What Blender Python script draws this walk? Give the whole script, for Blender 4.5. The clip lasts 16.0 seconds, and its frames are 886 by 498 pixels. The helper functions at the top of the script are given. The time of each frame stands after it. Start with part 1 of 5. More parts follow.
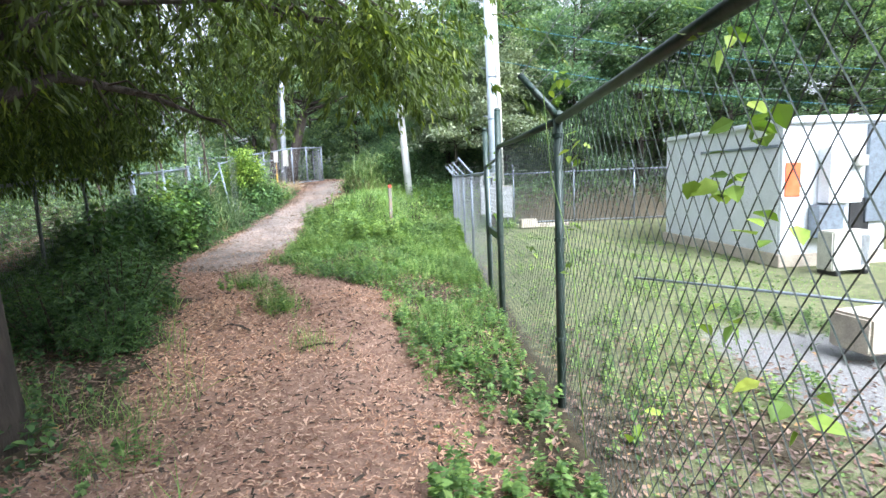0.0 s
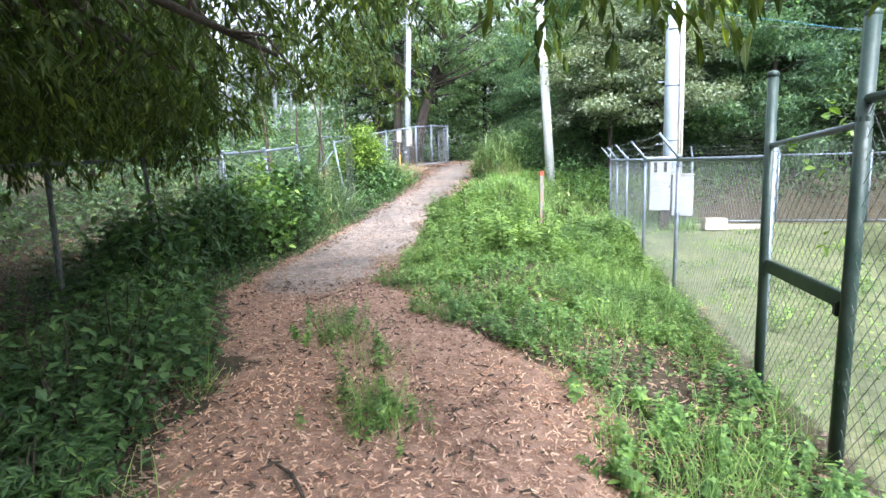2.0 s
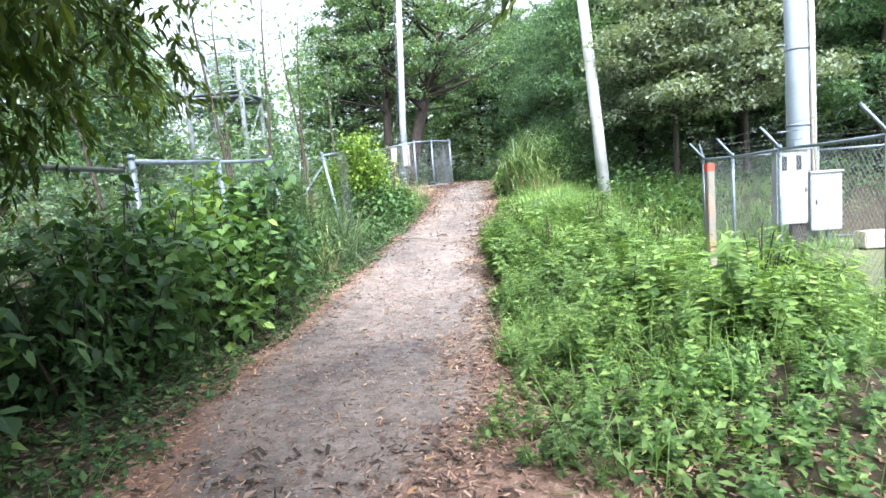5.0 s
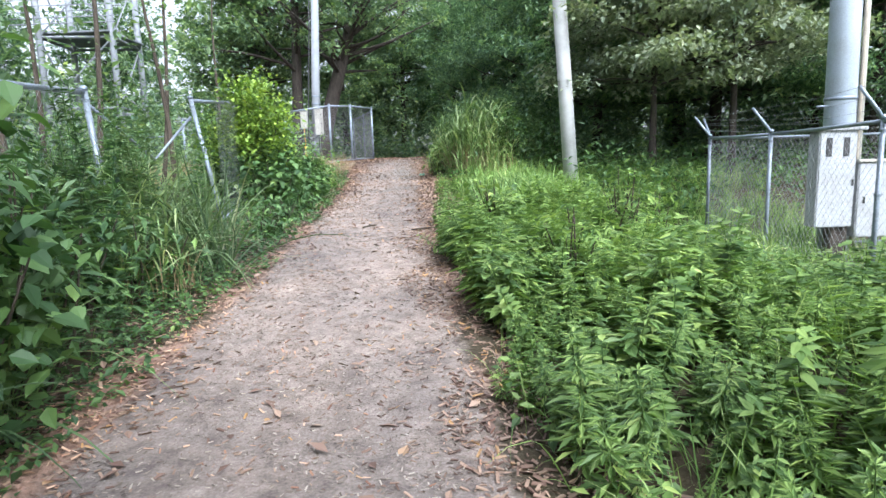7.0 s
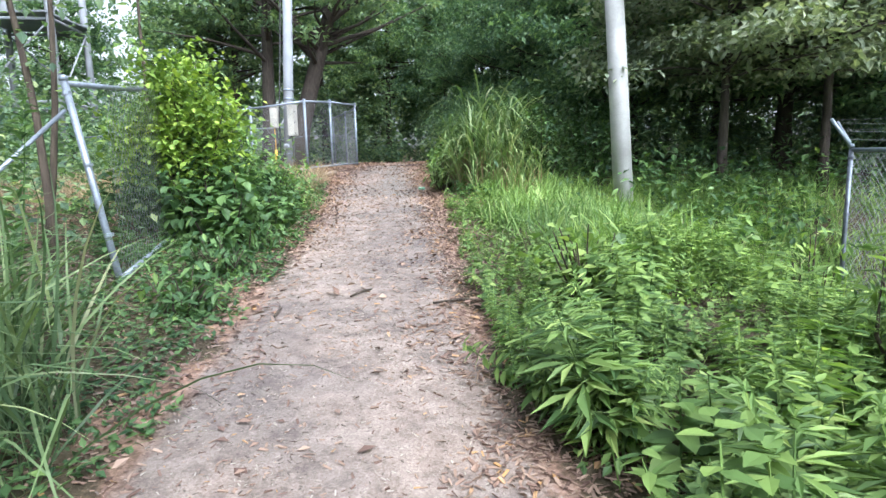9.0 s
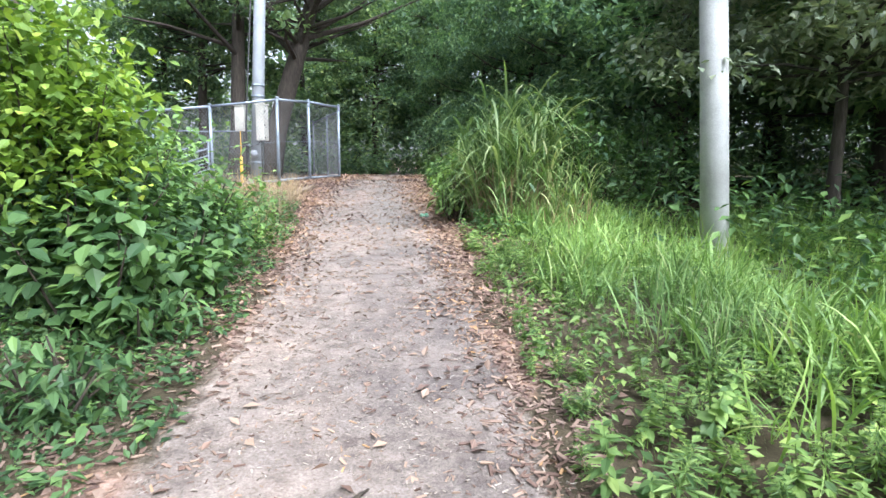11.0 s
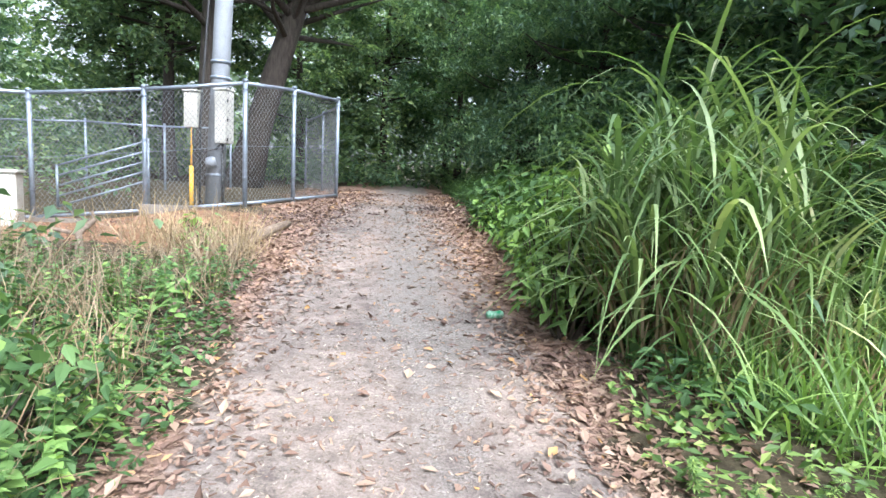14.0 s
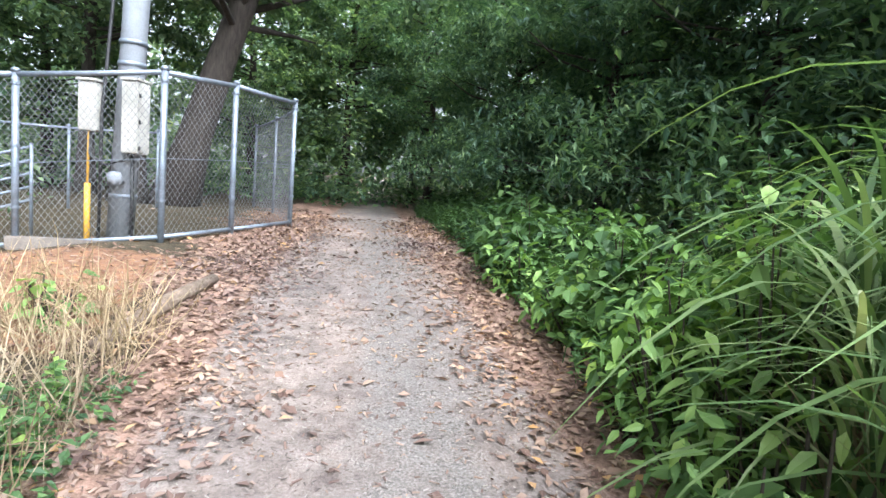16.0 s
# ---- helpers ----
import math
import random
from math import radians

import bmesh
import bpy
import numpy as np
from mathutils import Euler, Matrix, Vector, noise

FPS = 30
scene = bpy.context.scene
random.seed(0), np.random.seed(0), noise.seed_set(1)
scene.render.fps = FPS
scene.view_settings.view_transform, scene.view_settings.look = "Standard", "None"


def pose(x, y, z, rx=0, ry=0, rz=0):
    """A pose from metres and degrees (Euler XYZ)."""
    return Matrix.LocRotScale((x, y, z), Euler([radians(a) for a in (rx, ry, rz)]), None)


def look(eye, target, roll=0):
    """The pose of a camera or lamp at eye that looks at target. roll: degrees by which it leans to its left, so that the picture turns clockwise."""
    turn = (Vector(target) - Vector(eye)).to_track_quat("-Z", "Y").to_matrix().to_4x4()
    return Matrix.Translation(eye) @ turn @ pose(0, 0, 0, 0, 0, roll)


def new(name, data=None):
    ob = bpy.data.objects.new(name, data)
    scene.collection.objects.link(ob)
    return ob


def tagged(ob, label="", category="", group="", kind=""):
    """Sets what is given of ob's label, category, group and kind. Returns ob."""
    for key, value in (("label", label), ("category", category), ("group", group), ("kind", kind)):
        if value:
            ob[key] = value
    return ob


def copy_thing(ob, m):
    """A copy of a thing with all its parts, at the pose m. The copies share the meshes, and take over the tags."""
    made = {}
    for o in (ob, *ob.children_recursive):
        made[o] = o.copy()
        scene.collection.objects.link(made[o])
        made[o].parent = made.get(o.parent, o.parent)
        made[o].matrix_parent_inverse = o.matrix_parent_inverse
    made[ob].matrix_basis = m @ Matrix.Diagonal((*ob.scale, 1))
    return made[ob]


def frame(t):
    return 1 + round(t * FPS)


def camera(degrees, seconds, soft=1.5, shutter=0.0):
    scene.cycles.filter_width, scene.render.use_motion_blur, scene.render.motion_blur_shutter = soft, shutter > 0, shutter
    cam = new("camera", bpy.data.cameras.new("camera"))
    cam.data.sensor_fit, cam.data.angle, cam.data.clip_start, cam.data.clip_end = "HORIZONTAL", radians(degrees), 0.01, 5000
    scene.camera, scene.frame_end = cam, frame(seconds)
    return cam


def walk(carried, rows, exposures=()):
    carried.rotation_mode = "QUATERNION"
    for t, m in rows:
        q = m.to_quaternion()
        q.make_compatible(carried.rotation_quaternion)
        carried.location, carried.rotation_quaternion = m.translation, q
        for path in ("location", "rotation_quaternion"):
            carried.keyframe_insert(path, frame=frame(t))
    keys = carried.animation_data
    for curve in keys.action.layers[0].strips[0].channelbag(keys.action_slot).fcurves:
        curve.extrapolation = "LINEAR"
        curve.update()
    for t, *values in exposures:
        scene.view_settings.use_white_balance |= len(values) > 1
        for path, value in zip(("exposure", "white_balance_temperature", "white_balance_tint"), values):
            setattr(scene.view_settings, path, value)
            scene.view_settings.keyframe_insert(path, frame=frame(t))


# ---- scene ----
cam = camera(77.4, 16.0)
PATH = [
    (0, (0.131, -0.286, 1.614), (0.112, 1.698, 1.365), -2.3),
    (0.5, (-0.042, 0.586, 1.578), (-0.146, 2.57, 1.348), -2.1),
    (1, (-0.238, 1.451, 1.627), (-0.454, 3.425, 1.389), -1.4),
    (1.5, (-0.502, 2.275, 1.712), (-0.797, 4.237, 1.453), -1.0),
    (2, (-0.77, 3.18, 1.695), (-1.212, 5.107, 1.396), -1.5),
    (2.5, (-1.167, 3.88, 1.718), (-1.756, 5.771, 1.439), -0.4),
    (3, (-1.552, 4.511, 1.719), (-2.235, 6.376, 1.488), -1.6),
    (3.5, (-1.907, 5.126, 1.707), (-2.577, 7.002, 1.525), -2.1),
    (4, (-2.249, 5.681, 1.656), (-2.789, 7.599, 1.484), -2.6),
    (4.2, (-2.377, 6.003, 1.584), (-2.894, 7.925, 1.393), -3.8),
    (6.3, (-3.611, 9.508, 1.343), (-3.716, 11.492, 1.12), -0.7),
    (6.5, (-3.648, 9.824, 1.296), (-3.727, 11.807, 1.048), -0.6),
    (7, (-3.772, 10.625, 1.371), (-3.831, 12.604, 1.084), -1.8),
    (7.5, (-3.973, 11.38, 1.496), (-4.029, 13.362, 1.233), -1.4),
    (8, (-4.088, 12.143, 1.566), (-4.145, 14.127, 1.313), -2.1),
    (8.5, (-4.276, 12.941, 1.6), (-4.31, 14.922, 1.331), -1.4),
    (9, (-4.336, 13.631, 1.639), (-4.323, 15.61, 1.349), -1.4),
    (9.5, (-4.45, 14.345, 1.709), (-4.43, 16.321, 1.401), -1.6),
    (9.7, (-4.504, 14.584, 1.737), (-4.486, 16.565, 1.465), -1.4),
    (11.8, (-4.866, 17.628, 1.881), (-4.747, 19.609, 1.63), 0.8),
    (12, (-4.906, 17.957, 1.934), (-4.788, 19.938, 1.685), 0.5),
    (12.5, (-4.937, 18.631, 1.96), (-4.769, 20.612, 1.741), 0.7),
    (13, (-5.014, 19.319, 2.008), (-4.835, 21.299, 1.788), 1.1),
    (13.5, (-5.141, 19.948, 2.106), (-4.983, 21.929, 1.878), 2.4),
    (13.8, (-5.145, 20.361, 2.15), (-5.044, 22.345, 1.917), 2.3),
    (14, (-5.247, 20.677, 2.193), (-5.158, 22.661, 1.958), 2.8),
    (14.5, (-5.391, 21.287, 2.264), (-5.32, 23.274, 2.047), 3.1),
    (15, (-5.418, 21.847, 2.314), (-5.307, 23.836, 2.139), 2.0),
    (15.5, (-5.491, 22.364, 2.346), (-5.316, 24.348, 2.164), 2.8),
    (15.7, (-5.511, 22.536, 2.373), (-5.331, 24.523, 2.236), 3.1),
    (16, (-5.557, 22.891, 2.414), (-5.317, 24.868, 2.231), 4.3),
]
walk(cam, [(t, look(eye, target, roll)) for t, eye, target, roll in PATH], [(t, e, 5700, 10) for t, e in ((0.0, 1.85), (2.0, 1.98), (3.5, 2.2), (4.2, 2.22), (6.3, 1.6), (8.0, 1.53), (9.5, 1.62), (12.0, 1.69), (13.5, 1.67), (15.0, 1.82), (16.0, 1.76))])

# ---- world and light: a bright overcast day ----
world = bpy.data.worlds.new("sky")
scene.world = world
world.use_nodes = True
wn, wl = world.node_tree.nodes, world.node_tree.links
sky = wn.new("ShaderNodeTexSky")
sky.sky_type = "NISHITA"
sky.sun_disc = False
sky.sun_elevation, sky.sun_rotation = radians(47), radians(150)
sky.air_density, sky.dust_density, sky.ozone_density = 1.0, 6.0, 0.6
pale = wn.new("ShaderNodeHueSaturation")
pale.inputs["Saturation"].default_value = 0.22
wl.new(sky.outputs[0], pale.inputs["Color"])
wl.new(pale.outputs[0], wn["Background"].inputs[0])
wn["Background"].inputs[1].default_value = 0.15
sun = new("sun", bpy.data.lights.new("sun", "SUN"))
sun.data.energy, sun.data.angle, sun.data.color = 1.5, radians(50), (1.0, 0.98, 0.94)
sun.matrix_world = look((0, 0, 30), (-13.0, 23.0, 1.2))

# ---- small mesh tools: a shape is (points, triangles) ----
rng = np.random.default_rng(7)


def join(shapes):
    points, faces, n = [], [], 0
    for v, f in shapes:
        points.append(np.asarray(v, float).reshape(-1, 3))
        faces.append(np.asarray(f, int).reshape(-1, 3) + n)
        n += len(points[-1])
    return np.concatenate(points), np.concatenate(faces)


def to_mesh(name, shape, material, smooth=False):
    v, f = shape
    me = bpy.data.meshes.new(name)
    me.vertices.add(len(v))
    me.vertices.foreach_set("co", np.asarray(v, np.float32).ravel())
    me.loops.add(len(f) * 3)
    me.loops.foreach_set("vertex_index", np.asarray(f, np.int32).ravel())
    me.polygons.add(len(f))
    me.polygons.foreach_set("loop_start", np.arange(0, len(f) * 3, 3, dtype=np.int32))
    me.polygons.foreach_set("use_smooth", np.full(len(f), smooth))
    me.update(calc_edges=True)
    me.validate()
    me.materials.append(material)
    return me


def origin(ob):
    place = Vector((0, 0, 0))
    while ob:
        place += ob.location
        ob = ob.parent
    return place


def thing(name, place, label, category, group="", kind=""):
    ob = new(name)
    ob.location = place
    ob.empty_display_size = 0.1
    return tagged(ob, label, category, group, kind)


def part(name, shape, material, parent, label="", smooth=False):
    """One mesh object under a thing or a part; the shape is in world metres."""
    v = np.asarray(shape[0], float) - np.array(origin(parent))
    ob = new(name, to_mesh(name, (v, shape[1]), material, smooth))
    ob.parent = parent
    return tagged(ob, label)


def solo(name, shape, material, label="", category="", group="", kind="", smooth=False):
    return tagged(new(name, to_mesh(name, shape, material, smooth)), label, category, group, kind)


def tube(points, radii, n=8, caps=True):
    points = np.asarray(points, float)
    radii = np.broadcast_to(np.asarray(radii, float), (len(points),))
    along = np.gradient(points, axis=0)
    along /= np.linalg.norm(along, axis=1)[:, None] + 1e-9
    ref = np.array([0.0, 0, 1]) if abs(along[0][2]) < 0.9 else np.array([1.0, 0, 0])
    a = np.arange(n) * 2 * np.pi / n
    rings = []
    for p, d, r in zip(points, along, radii):
        s = np.cross(d, ref)
        s /= np.linalg.norm(s) + 1e-9
        u = np.cross(s, d)
        rings.append(p + r * (np.cos(a)[:, None] * s + np.sin(a)[:, None] * u))
    v = np.concatenate(rings)
    f = []
    for k in range(len(points) - 1):
        for i in range(n):
            j = (i + 1) % n
            q = k * n
            f += [(q + i, q + j, q + n + j), (q + i, q + n + j, q + n + i)]
    if caps:
        for k, flip in ((0, 1), (len(points) - 1, 0)):
            c = len(v)
            v = np.concatenate([v, points[k][None]])
            for i in range(n):
                j = (i + 1) % n
                f.append((c, k * n + j, k * n + i) if flip else (c, k * n + i, k * n + j))
    return v, np.array(f)


def box(size, centre, bevel=0.01, turn=0.0):
    bm = bmesh.new()
    bmesh.ops.create_cube(bm, size=1, matrix=Matrix.Diagonal((*size, 1)))
    if bevel:
        bmesh.ops.bevel(bm, geom=bm.edges[:], offset=bevel, segments=2, affect="EDGES")
    bmesh.ops.triangulate(bm, faces=bm.faces[:])
    bmesh.ops.transform(bm, matrix=Matrix.Translation(centre) @ Matrix.Rotation(radians(turn), 4, "Z"), verts=bm.verts[:])
    bm.verts.index_update()
    v = np.array([p.co[:] for p in bm.verts])
    f = np.array([[p.index for p in q.verts] for q in bm.faces])
    bm.free()
    return v, f


def turns(yaw, tilt, roll):
    """Turn matrices, one for each row: roll about y, then tilt about x, then yaw about z."""
    cy, sy, ct, st, cr, sr = np.cos(yaw), np.sin(yaw), np.cos(tilt), np.sin(tilt), np.cos(roll), np.sin(roll)
    o, e = np.zeros_like(cy), np.ones_like(cy)
    z = np.stack([np.stack([cy, -sy, o], -1), np.stack([sy, cy, o], -1), np.stack([o, o, e], -1)], -2)
    x = np.stack([np.stack([e, o, o], -1), np.stack([o, ct, -st], -1), np.stack([o, st, ct], -1)], -2)
    y = np.stack([np.stack([cr, o, sr], -1), np.stack([o, e, o], -1), np.stack([-sr, o, cr], -1)], -2)
    return z @ x @ y


def strew(template, places, mats, scales):
    """Many copies of a template joined into one shape."""
    v, f = template
    scales = np.asarray(scales, float)
    if scales.ndim == 1:
        scales = scales[:, None].repeat(3, 1)
    pts = np.einsum("nij,nkj->nki", mats, v[None] * scales[:, None]) + np.asarray(places)[:, None]
    faces = f[None] + (np.arange(len(places)) * len(v))[:, None, None]
    return pts.reshape(-1, 3), faces.reshape(-1, 3)


def smooth_step(a, b, v):
    u = np.clip((v - a) / (b - a), 0, 1)  # also runs downwards where a > b
    return u * u * (3 - 2 * u)


def ripple(x, y, s=1.0):
    """Cheap patchiness between 0 and 1."""
    x, y = np.asarray(x) * s, np.asarray(y) * s
    r = np.sin(1.7 * x + 2.3 * np.sin(0.9 * y)) + np.sin(2.1 * y + 1.3 * x + 1.9 * np.sin(0.7 * x)) + 0.6 * np.sin(4.7 * x - 3.1 * y)
    return np.clip(0.5 + r / 5.2, 0, 1)


# ---- materials ----
def material(name):
    m = bpy.data.materials.new(name)
    m.use_nodes = True
    return m, m.node_tree.nodes, m.node_tree.links, m.node_tree.nodes["Principled BSDF"]


def noise_node(n, l, scale, detail=4, rough=0.6, coord=None):
    t = n.new("ShaderNodeTexNoise")
    t.inputs["Scale"].default_value, t.inputs["Detail"].default_value, t.inputs["Roughness"].default_value = scale, detail, rough
    if coord:
        l.new(coord, t.inputs["Vector"])
    return t


def ramp(n, l, source, stops):
    r = n.new("ShaderNodeValToRGB")
    e = r.color_ramp.elements
    while len(e) < len(stops):
        e.new(0.5)
    for q, (p, c) in zip(e, stops):
        q.position, q.color = p, (*c, 1)
    l.new(source, r.inputs[0])
    return r


def mix(n, l, a, b, fac, mode="MIX"):
    m = n.new("ShaderNodeMix")
    m.data_type, m.blend_type = "RGBA", mode
    for k, s in ((6, a), (7, b), (0, fac)):
        if isinstance(s, (int, float)):
            m.inputs[k].default_value = s
        elif isinstance(s, tuple):
            m.inputs[k].default_value = (*s, 1)
        else:
            l.new(s, m.inputs[k])
    return m.outputs[2]


def sums(n, l, op, a, b):
    m = n.new("ShaderNodeMath")
    m.operation = op
    for k, s in ((0, a), (1, b)):
        if isinstance(s, (int, float)):
            m.inputs[k].default_value = s
        else:
            l.new(s, m.inputs[k])
    return m.outputs[0]


def bump(n, l, b, height, strength, distance=0.01):
    q = n.new("ShaderNodeBump")
    q.inputs["Strength"].default_value, q.inputs["Distance"].default_value = strength, distance
    l.new(height, q.inputs["Height"])
    l.new(q.outputs[0], b.inputs["Normal"])


def leafy(name, dark, mid, light, rough=0.5, through_light=0.35, tips=None):
    """Leaves: each takes its own green; some light passes through."""
    m, n, l, b = material(name)
    geo = n.new("ShaderNodeNewGeometry")
    r = ramp(n, l, geo.outputs["Random Per Island"], [(0, dark), (0.45, mid), (0.93, light), (1, tips or light)])
    big = noise_node(n, l, 0.55, 2, 0.5, geo.outputs["Position"])
    tone = ramp(n, l, big.outputs[0], [(0.3, (0.62, 0.66, 0.7)), (0.7, (1.2, 1.16, 1.0))])
    c = mix(n, l, r.outputs[0], tone.outputs[0], 1.0, "MULTIPLY")
    l.new(c, b.inputs["Base Color"])
    b.inputs["Roughness"].default_value = rough
    b.inputs["Specular IOR Level"].default_value = 0.35
    t = n.new("ShaderNodeBsdfTranslucent")
    l.new(mix(n, l, c, (1.15, 1.25, 0.55), 1.0, "MULTIPLY"), t.inputs[0])
    s = n.new("ShaderNodeMixShader")
    s.inputs[0].default_value = through_light
    l.new(b.outputs[0], s.inputs[1])
    l.new(t.outputs[0], s.inputs[2])
    l.new(s.outputs[0], n["Material Output"].inputs[0])
    return m


def rough_paint(name, base, worn, scale=6.0, rough=0.5, metal=0.0, relief=0.15, fine=60.0, spread=(0.42, 0.68)):
    m, n, l, b = material(name)
    co = n.new("ShaderNodeNewGeometry").outputs["Position"]
    a = noise_node(n, l, scale, 6, 0.65, co)
    f = noise_node(n, l, fine, 4, 0.6, co)
    c = ramp(n, l, a.outputs[0], [(spread[0], base), (spread[1], worn)])
    g = ramp(n, l, f.outputs[0], [(0.3, (0.78, 0.78, 0.78)), (0.7, (1.12, 1.12, 1.12))])
    l.new(mix(n, l, c.outputs[0], g.outputs[0], 1.0, "MULTIPLY"), b.inputs["Base Color"])
    b.inputs["Roughness"].default_value, b.inputs["Metallic"].default_value = rough, metal
    bump(n, l, b, f.outputs[0], relief, 0.004)
    return m


def bark(name, a, c):
    m, n, l, b = material(name)
    co = n.new("ShaderNodeTexCoord").outputs["Object"]
    mp = n.new("ShaderNodeMapping")
    mp.inputs["Scale"].default_value = (9, 9, 1.6)
    l.new(co, mp.inputs[0])
    t = noise_node(n, l, 2.2, 8, 0.7, mp.outputs[0])
    r = ramp(n, l, t.outputs[0], [(0.3, a), (0.7, c)])
    l.new(r.outputs[0], b.inputs["Base Color"])
    b.inputs["Roughness"].default_value = 0.9
    bump(n, l, b, t.outputs[0], 0.9, 0.03)
    return m


# haze is put into M_tree and M_tree_dark as a paler, bluer green
M_tree = leafy("tree_leaves", (0.0752, 0.129, 0.0903), (0.15, 0.231, 0.147), (0.255, 0.353, 0.207), tips=(0.375, 0.45, 0.225), through_light=0.48)
M_tree_pale = leafy("pale_tree_leaves", (0.139, 0.177, 0.131), (0.231, 0.281, 0.203), (0.347, 0.384, 0.29))
M_tree_dark = leafy("dark_tree_leaves", (0.066, 0.13, 0.0967), (0.132, 0.221, 0.149), (0.23, 0.343, 0.214), tips=(0.313, 0.443, 0.224), through_light=0.48)
M_near = leafy("narrow_leaves", (0.0435, 0.0685, 0.0205), (0.0833, 0.122, 0.0293), (0.149, 0.206, 0.0439), tips=(0.318, 0.38, 0.0659), through_light=0.42)
M_weed = leafy("weed_leaves", (0.0622, 0.12, 0.0419), (0.15, 0.245, 0.0769), (0.275, 0.394, 0.126), tips=(0.398, 0.5, 0.168))
M_weed_dark = leafy("shrub_leaves", (0.0368, 0.0805, 0.0374), (0.0747, 0.144, 0.0572), (0.138, 0.236, 0.088), tips=(0.218, 0.333, 0.099))
# lighter copy of the shrub green: stronger light is put into its colour
M_shrub = leafy("lit_shrub_leaves", (0.081, 0.156, 0.0594), (0.162, 0.28, 0.0966), (0.276, 0.434, 0.141), tips=(0.404, 0.558, 0.149))
M_lime = leafy("lime_leaves", (0.1, 0.175, 0.0385), (0.2, 0.312, 0.0605), (0.325, 0.45, 0.088), tips=(0.45, 0.525, 0.099))
M_grass = leafy("grass_blades", (0.104, 0.184, 0.0621), (0.189, 0.307, 0.0931), (0.307, 0.441, 0.155), tips=(0.441, 0.477, 0.248))
M_reed = leafy("reed_blades", (0.106, 0.177, 0.072), (0.201, 0.295, 0.12), (0.354, 0.437, 0.216), tips=(0.543, 0.543, 0.348))
# darker copy of the reed green, with shade put into its colour
M_reed_shaded = leafy("shaded_grass", (0.05, 0.09, 0.045), (0.1, 0.16, 0.075), (0.18, 0.25, 0.12), tips=(0.3, 0.32, 0.2))
M_straw = leafy("dry_straw", (0.2, 0.14, 0.09), (0.31, 0.235, 0.155), (0.43, 0.34, 0.24), rough=0.8, through_light=0.15)
M_litter = leafy("dead_leaves", (0.106, 0.0643, 0.054), (0.224, 0.147, 0.121), (0.351, 0.252, 0.203), rough=0.85, through_light=0.05, tips=(0.446, 0.257, 0.108))
M_chip = leafy("wood_chips", (0.202, 0.105, 0.0747), (0.43, 0.25, 0.179), (0.62, 0.428, 0.323), rough=0.9, through_light=0.0)
M_crumb = leafy("path_grit", (0.09, 0.07, 0.06), (0.2, 0.165, 0.145), (0.4, 0.355, 0.32), rough=0.9, through_light=0.0)
M_bark = bark("bark", (0.018, 0.014, 0.011), (0.075, 0.06, 0.05))
M_twig = bark("twig_bark", (0.03, 0.022, 0.016), (0.09, 0.07, 0.05))
M_log = bark("grey_log", (0.12, 0.085, 0.06), (0.3, 0.23, 0.175))
M_greypole = rough_paint("grey_pole", (0.25, 0.27, 0.3), (0.2, 0.21, 0.225), 2.5, 0.7, 0, 0.2, 90)
M_kerb = rough_paint("old_kerb", (0.2, 0.175, 0.15), (0.12, 0.1, 0.085), 4, 0.9, 0, 0.4, 60)
M_galv = rough_paint("galvanised_steel", (0.235, 0.275, 0.33), (0.17, 0.19, 0.215), 9, 0.45, 0.4, 0.05)
M_wire = rough_paint("galvanised_wire", (0.27, 0.285, 0.3), (0.17, 0.17, 0.17), 9, 0.5, 0.5, 0.05)
M_green = rough_paint("dark_green_coat", (0.022, 0.045, 0.038), (0.05, 0.07, 0.062), 7, 0.45, 0.1, 0.1)
M_greenwire = rough_paint("green_coated_wire", (0.07, 0.09, 0.08), (0.13, 0.145, 0.135), 12, 0.5, 0.1, 0.05)
M_oldsteel = rough_paint("weathered_steel", (0.10, 0.115, 0.115), (0.2, 0.2, 0.19), 11, 0.6, 0.4, 0.15)
M_concrete = rough_paint("pole_concrete", (0.46, 0.465, 0.465), (0.36, 0.36, 0.355), 2.5, 0.85, 0, 0.25, 90)
M_polepaint = rough_paint("blue_grey_pole", (0.4, 0.455, 0.53), (0.34, 0.37, 0.4), 2.0, 0.7, 0, 0.15, 80)
M_white = rough_paint("white_panel", (0.7, 0.73, 0.77), (0.6, 0.63, 0.66), 1.6, 0.55, 0, 0.04, 40)
M_offwhite = rough_paint("offwhite_box", (0.52, 0.51, 0.46), (0.4, 0.385, 0.34), 3.5, 0.5, 0, 0.05, 40)
M_box = rough_paint("white_box", (0.35, 0.365, 0.385), (0.28, 0.285, 0.29), 2.2, 0.55, 0, 0.04, 40)
M_block = rough_paint("block_concrete", (0.50, 0.44, 0.36), (0.36, 0.32, 0.27), 5, 0.9, 0, 0.4, 70)
M_dark = rough_paint("dark_plastic", (0.02, 0.02, 0.022), (0.04, 0.04, 0.042), 8, 0.5)
M_orange = rough_paint("orange_sign", (0.85, 0.12, 0.035), (0.7, 0.16, 0.06), 5, 0.5)
M_yellow = rough_paint("yellow_cover", (0.75, 0.42, 0.03), (0.55, 0.3, 0.05), 7, 0.5)
M_red = rough_paint("red_paint", (0.62, 0.07, 0.03), (0.4, 0.08, 0.05), 14, 0.6)
M_stake = rough_paint("stake_wood", (0.2, 0.195, 0.165), (0.3, 0.17, 0.1), 4, 0.85, 0, 0.3)
M_bluewire = rough_paint("blue_cable", (0.05, 0.22, 0.36), (0.1, 0.3, 0.4), 5, 0.5)
M_can = rough_paint("green_can", (0.03, 0.30, 0.13), (0.55, 0.62, 0.58), 18, 0.35, 0.2)

